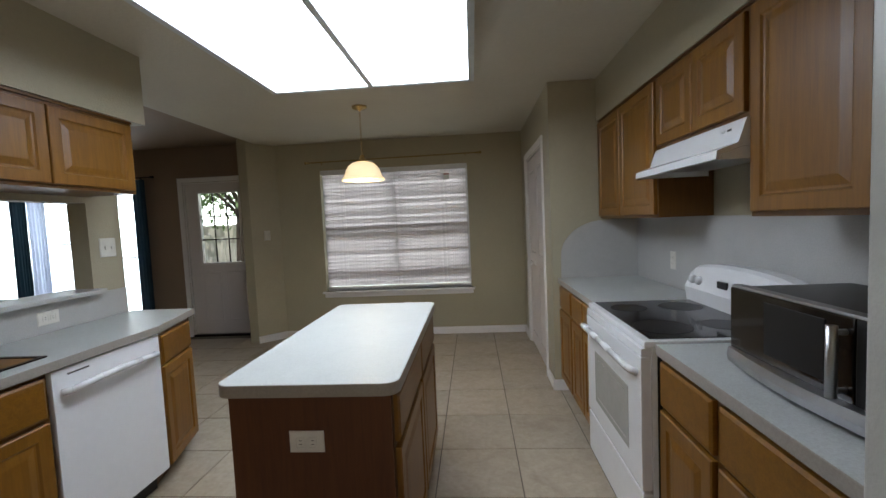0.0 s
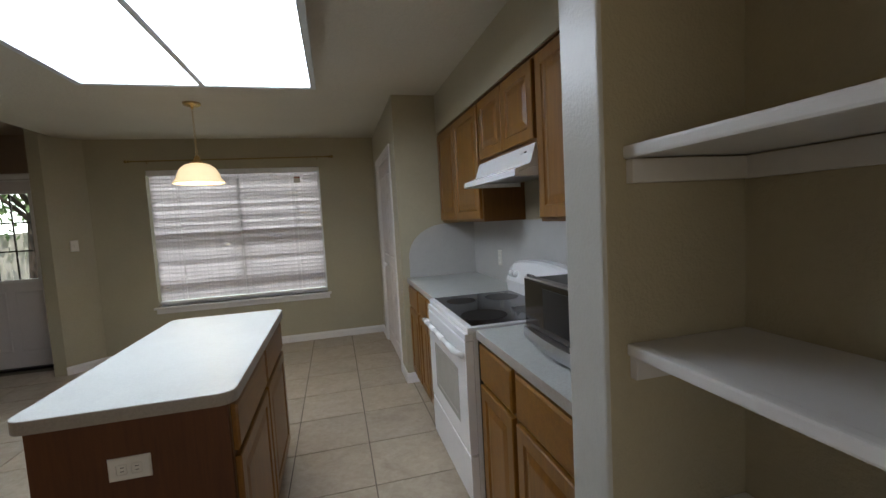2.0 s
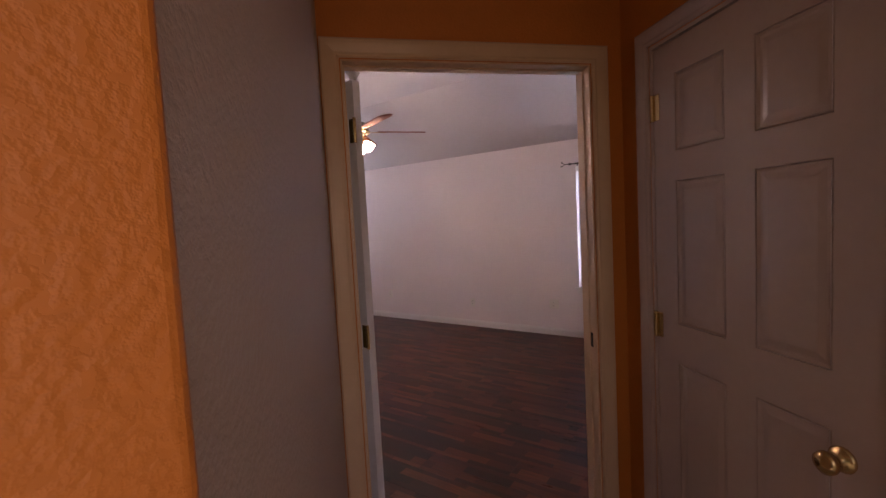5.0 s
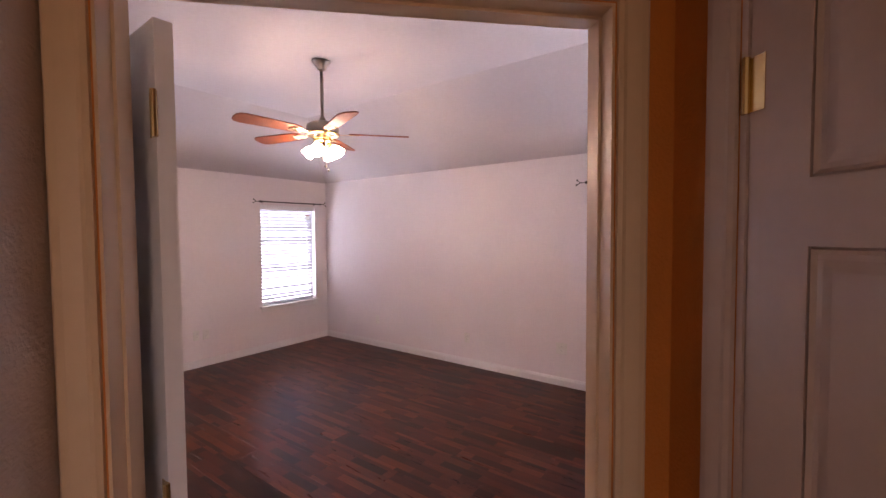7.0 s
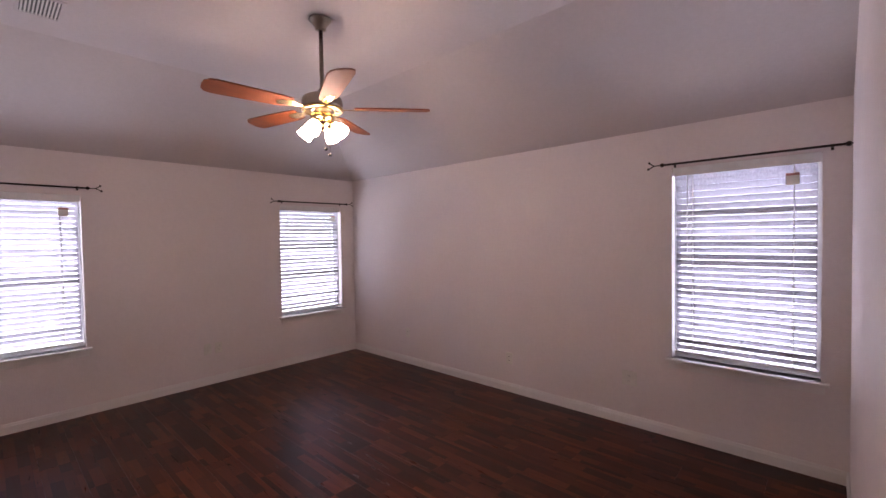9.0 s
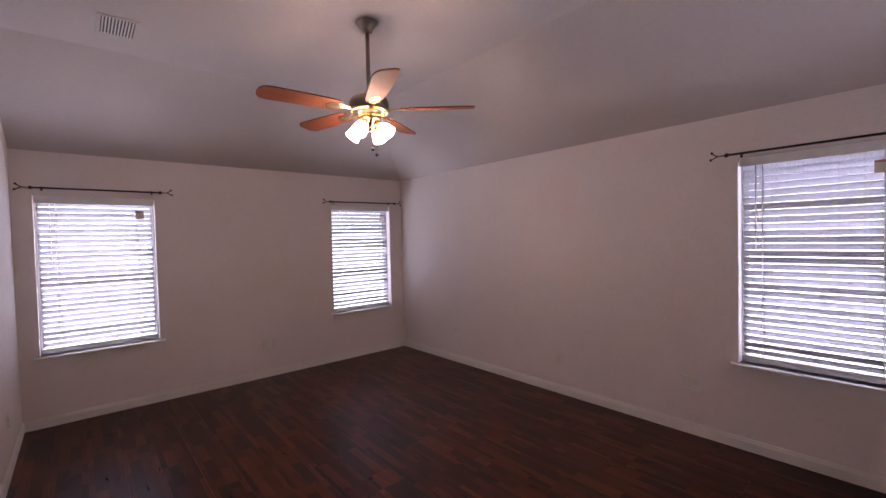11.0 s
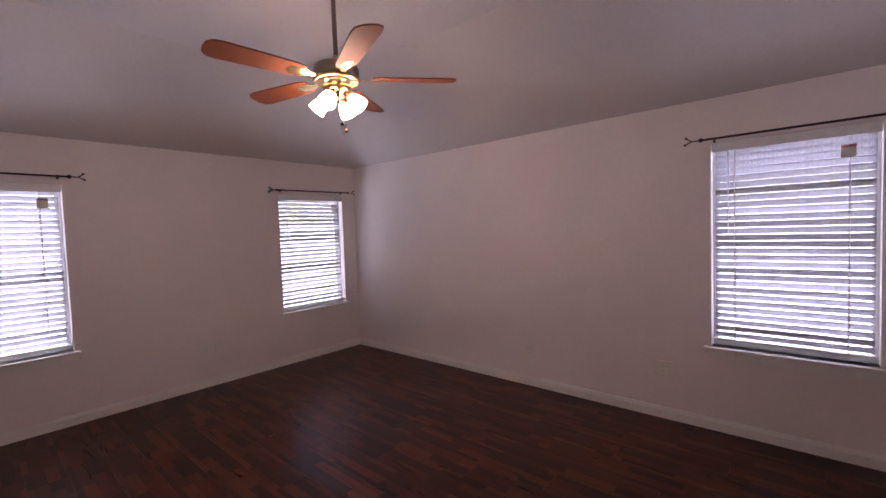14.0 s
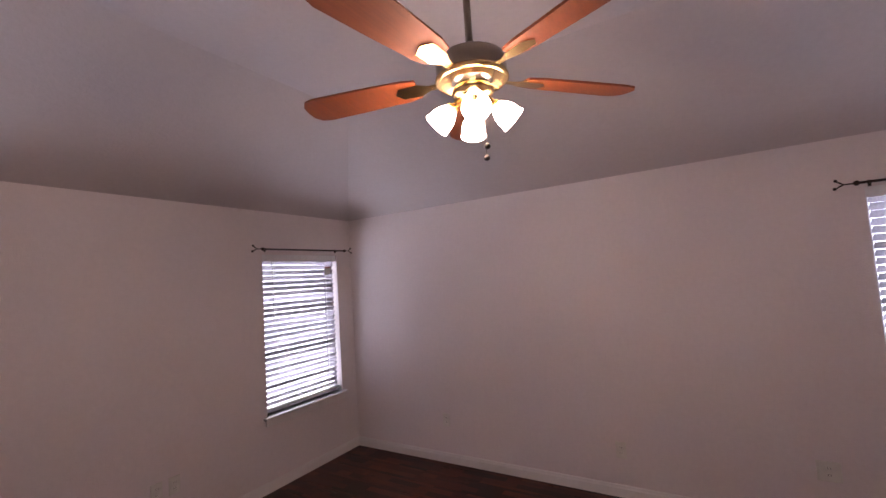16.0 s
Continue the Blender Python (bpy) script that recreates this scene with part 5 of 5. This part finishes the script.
vent = thing("ceiling_vent", (3.13, 3.68, FT), "white slatted air vent in the bedroom ceiling", "ceiling vent")
VX0, VX1, VY0, VY1 = 3.030, 3.235, 3.530, 3.825
bm = bmesh.new()
for a in ((VX0, VY0, VX0 + 0.018, VY1), (VX1 - 0.018, VY0, VX1, VY1), (VX0 + 0.018, VY0, VX1 - 0.018, VY0 + 0.018), (VX0 + 0.018, VY1 - 0.018, VX1 - 0.018, VY1)):
    box(bm, a[0], a[1], FT - 0.010, a[2], a[3], FT - 0.0005, bev=0.002)
part("frame", bm, M_CEIL_BED, vent)
part("backing", boxed(VX0 + 0.018, VY0 + 0.018, FT - 0.002, VX1 - 0.018, VY1 - 0.018, FT - 0.0002), M_SLOT, vent, "dark duct behind the slats")
for i in range(10):
    x = VX0 + 0.024 + i * 0.0165
    part("slat", boxed(x, VY0 + 0.018, FT - 0.0105, x + 0.007, VY1 - 0.018, FT - 0.0022), M_PLATE, vent)

# ---- outdoors ----
# Board added to glow as the burnt-out outdoors behind the fence.
backdrop = structure("backdrop", boxed(-40, 22.0, -0.2, 20, 22.1, 16), M_GLOW_BOARD, "glowing board standing in for the bright sky beyond the yard")
structure("ground", boxed(-60, 6.07, -0.35, 60, 120, -0.15), M_GRASS, "green lawn behind the house")
fence = thing("fence", (-4, 13, -0.15), "pale board fence at the end of the yard", "fence")
bm = boxed(-0.07, -0.01, 0, 0.07, 0.01, 1.75)
me = bpy.data.meshes.new("board")
bm.to_mesh(me)
bm.free()
me.materials.append(M_FENCE)
for i in range(110):
    b = new("board", me)
    b.parent = fence
    b.matrix_basis = Matrix.Translation((-9.0 + i * 0.15, random.uniform(-0.01, 0.01), random.uniform(-0.03, 0.02)))
for z in (0.35, 1.4):
    part("rail", boxed(-13, 13.012, z - 0.20, 3.6, 13.05, z - 0.11), M_FENCE, fence)


def tree(x, y, h, r, label):
    th = thing("tree", (x, y, -0.15), label, "tree", "yard trees")
    bm = cyl(bmesh.new(), (x, y, -0.15), (x + 0.1, y, h * 0.55), 0.16, 0.10, 12)
    limbs = []
    for i in range(7):
        a = i * 0.9 + random.random()
        p = Vector((x + 0.08, y, h * (0.3 + 0.04 * i)))
        q = p + Vector((math.cos(a) * r * 0.7, math.sin(a) * r * 0.7, h * 0.25))
        cyl(bm, p, q, 0.06, 0.02, 8)
        limbs.append(q)
    part("trunk", bm, M_BARK, th)
    verts, faces = [], []
    for q in limbs + [Vector((x, y, h * 0.8))]:
        for _ in range(260):
            c = q + Vector((random.gauss(0, r * 0.3), random.gauss(0, r * 0.3), random.gauss(0, h * 0.09)))
            e = Euler((random.uniform(0, 6), random.uniform(0, 6), random.uniform(0, 6))).to_matrix()
            s = random.uniform(0.05, 0.11)
            k = len(verts)
            for u, v in ((-1, 0), (0, -0.5), (1, 0), (0, 0.5)):
                verts.append(c + e @ Vector((u * s, v * s, 0)))
            faces.append((k, k + 1, k + 2, k + 3))
    me = bpy.data.meshes.new("crown")
    me.from_pydata([tuple(v) for v in verts], [], faces)
    me.materials.append(M_LEAF)
    c = new("crown", me)
    c.parent = th
    c.matrix_basis = Matrix.Translation((-x, -y, 0.15))


tree(-5.0, 11.0, 4.2, 1.5, "leafy green tree in the back yard")
tree(-7.6, 11.8, 4.6, 1.7, "leafy green tree in the back yard")
tree(-9.5, 10.0, 4.0, 1.5, "leafy green tree in the back yard")

# ---- floor pieces ----
P, X0, Y0T = 0.4545, 1.207, 3.043
bm = boxed(-P / 2 + 0.0035, -P / 2 + 0.0035, -0.010, P / 2 - 0.0035, P / 2 - 0.0035, 0.0, bev=0.002)
tile_me = bpy.data.meshes.new("tile")
bm.to_mesh(tile_me)
bm.free()
tile_me.materials.append(M_TILE)
fl = bpy.data.objects["floor_kitchen"]


def cut_piece(ob, side_sign, edge=3.43, k=1):
    """Trim a floor piece at the doorway's joint, the line x + k y = edge."""
    m = ob.matrix_basis
    xs = [(m @ v.co).x + k * (m @ v.co).y for v in ob.data.vertices]
    if (max(xs) if side_sign > 0 else -min(xs)) <= edge * side_sign:
        return True
    if (min(xs) if side_sign > 0 else -max(xs)) >= edge * side_sign:
        return False
    bm = bmesh.new()
    bm.from_mesh(ob.data)
    bm.transform(m)
    r = bmesh.ops.bisect_plane(bm, geom=bm.verts[:] + bm.edges[:] + bm.faces[:], plane_co=(edge, 0, 0), plane_no=(side_sign, k * side_sign, 0), clear_outer=True)
    bmesh.ops.edgeloop_fill(bm, edges=[e for e in r["geom_cut"] if isinstance(e, bmesh.types.BMEdge)])
    bm.transform(m.inverted())
    me = ob.data.copy()
    bm.to_mesh(me)
    bm.free()
    ob.data = me
    return True


for i in range(-12, 5):
    for j in range(-9, 7):
        cx, cy = X0 + (i + 0.5) * P, Y0T + (j + 0.5) * P
        if cx - cy > 3.5 or cx > 2.2 and cy > 1.2 or cy > 5.9 or cx < -1.9 and cy < 1.5 or cy < -1.1:
            continue
        if -1.3 > cx > -1.9 and cy < 0:
            continue
        t = new("tile", tile_me)
        t.parent = fl
        t.matrix_basis = Matrix.Translation((cx, cy, 0))
        if cy < 1.3 and not (cut_piece(t, 1) and cut_piece(t, 1, 3.16, -1)):
            bpy.data.objects.remove(t)
PWD, PLN = 0.19, 1.21
bm = boxed(-PWD / 2 + 0.0006, -PLN / 2 + 0.0006, -0.008, PWD / 2 - 0.0006, PLN / 2 - 0.0006, 0.0, bev=0.0012)
plank_me = bpy.data.meshes.new("plank")
bm.to_mesh(plank_me)
bm.free()
plank_me.materials.append(M_LAM)
fb = bpy.data.objects["floor_bedroom"]
for i in range(22):
    cx = 2.32 + (i + 0.5) * PWD
    shift = (0.0, 0.71, 0.33, 0.95, 0.52)[i % 5]
    for j in range(-1, 5):
        cy = 0.1 + shift + (j + 0.5) * PLN
        if cy - PLN / 2 > 5.2 or cy + PLN / 2 < 0.15:
            continue
        lo = max(cy - PLN / 2, 0.12)
        hi = min(cy + PLN / 2, 5.26)
        if hi - lo < 0.06:
            continue
        p = new("plank", plank_me)
        p.parent = fb
        p.matrix_basis = Matrix.Translation((cx, (lo + hi) / 2, 0)) @ Matrix.Diagonal((1, (hi - lo) / PLN, 1, 1))
        if not cut_piece(p, -1):
            bpy.data.objects.remove(p)
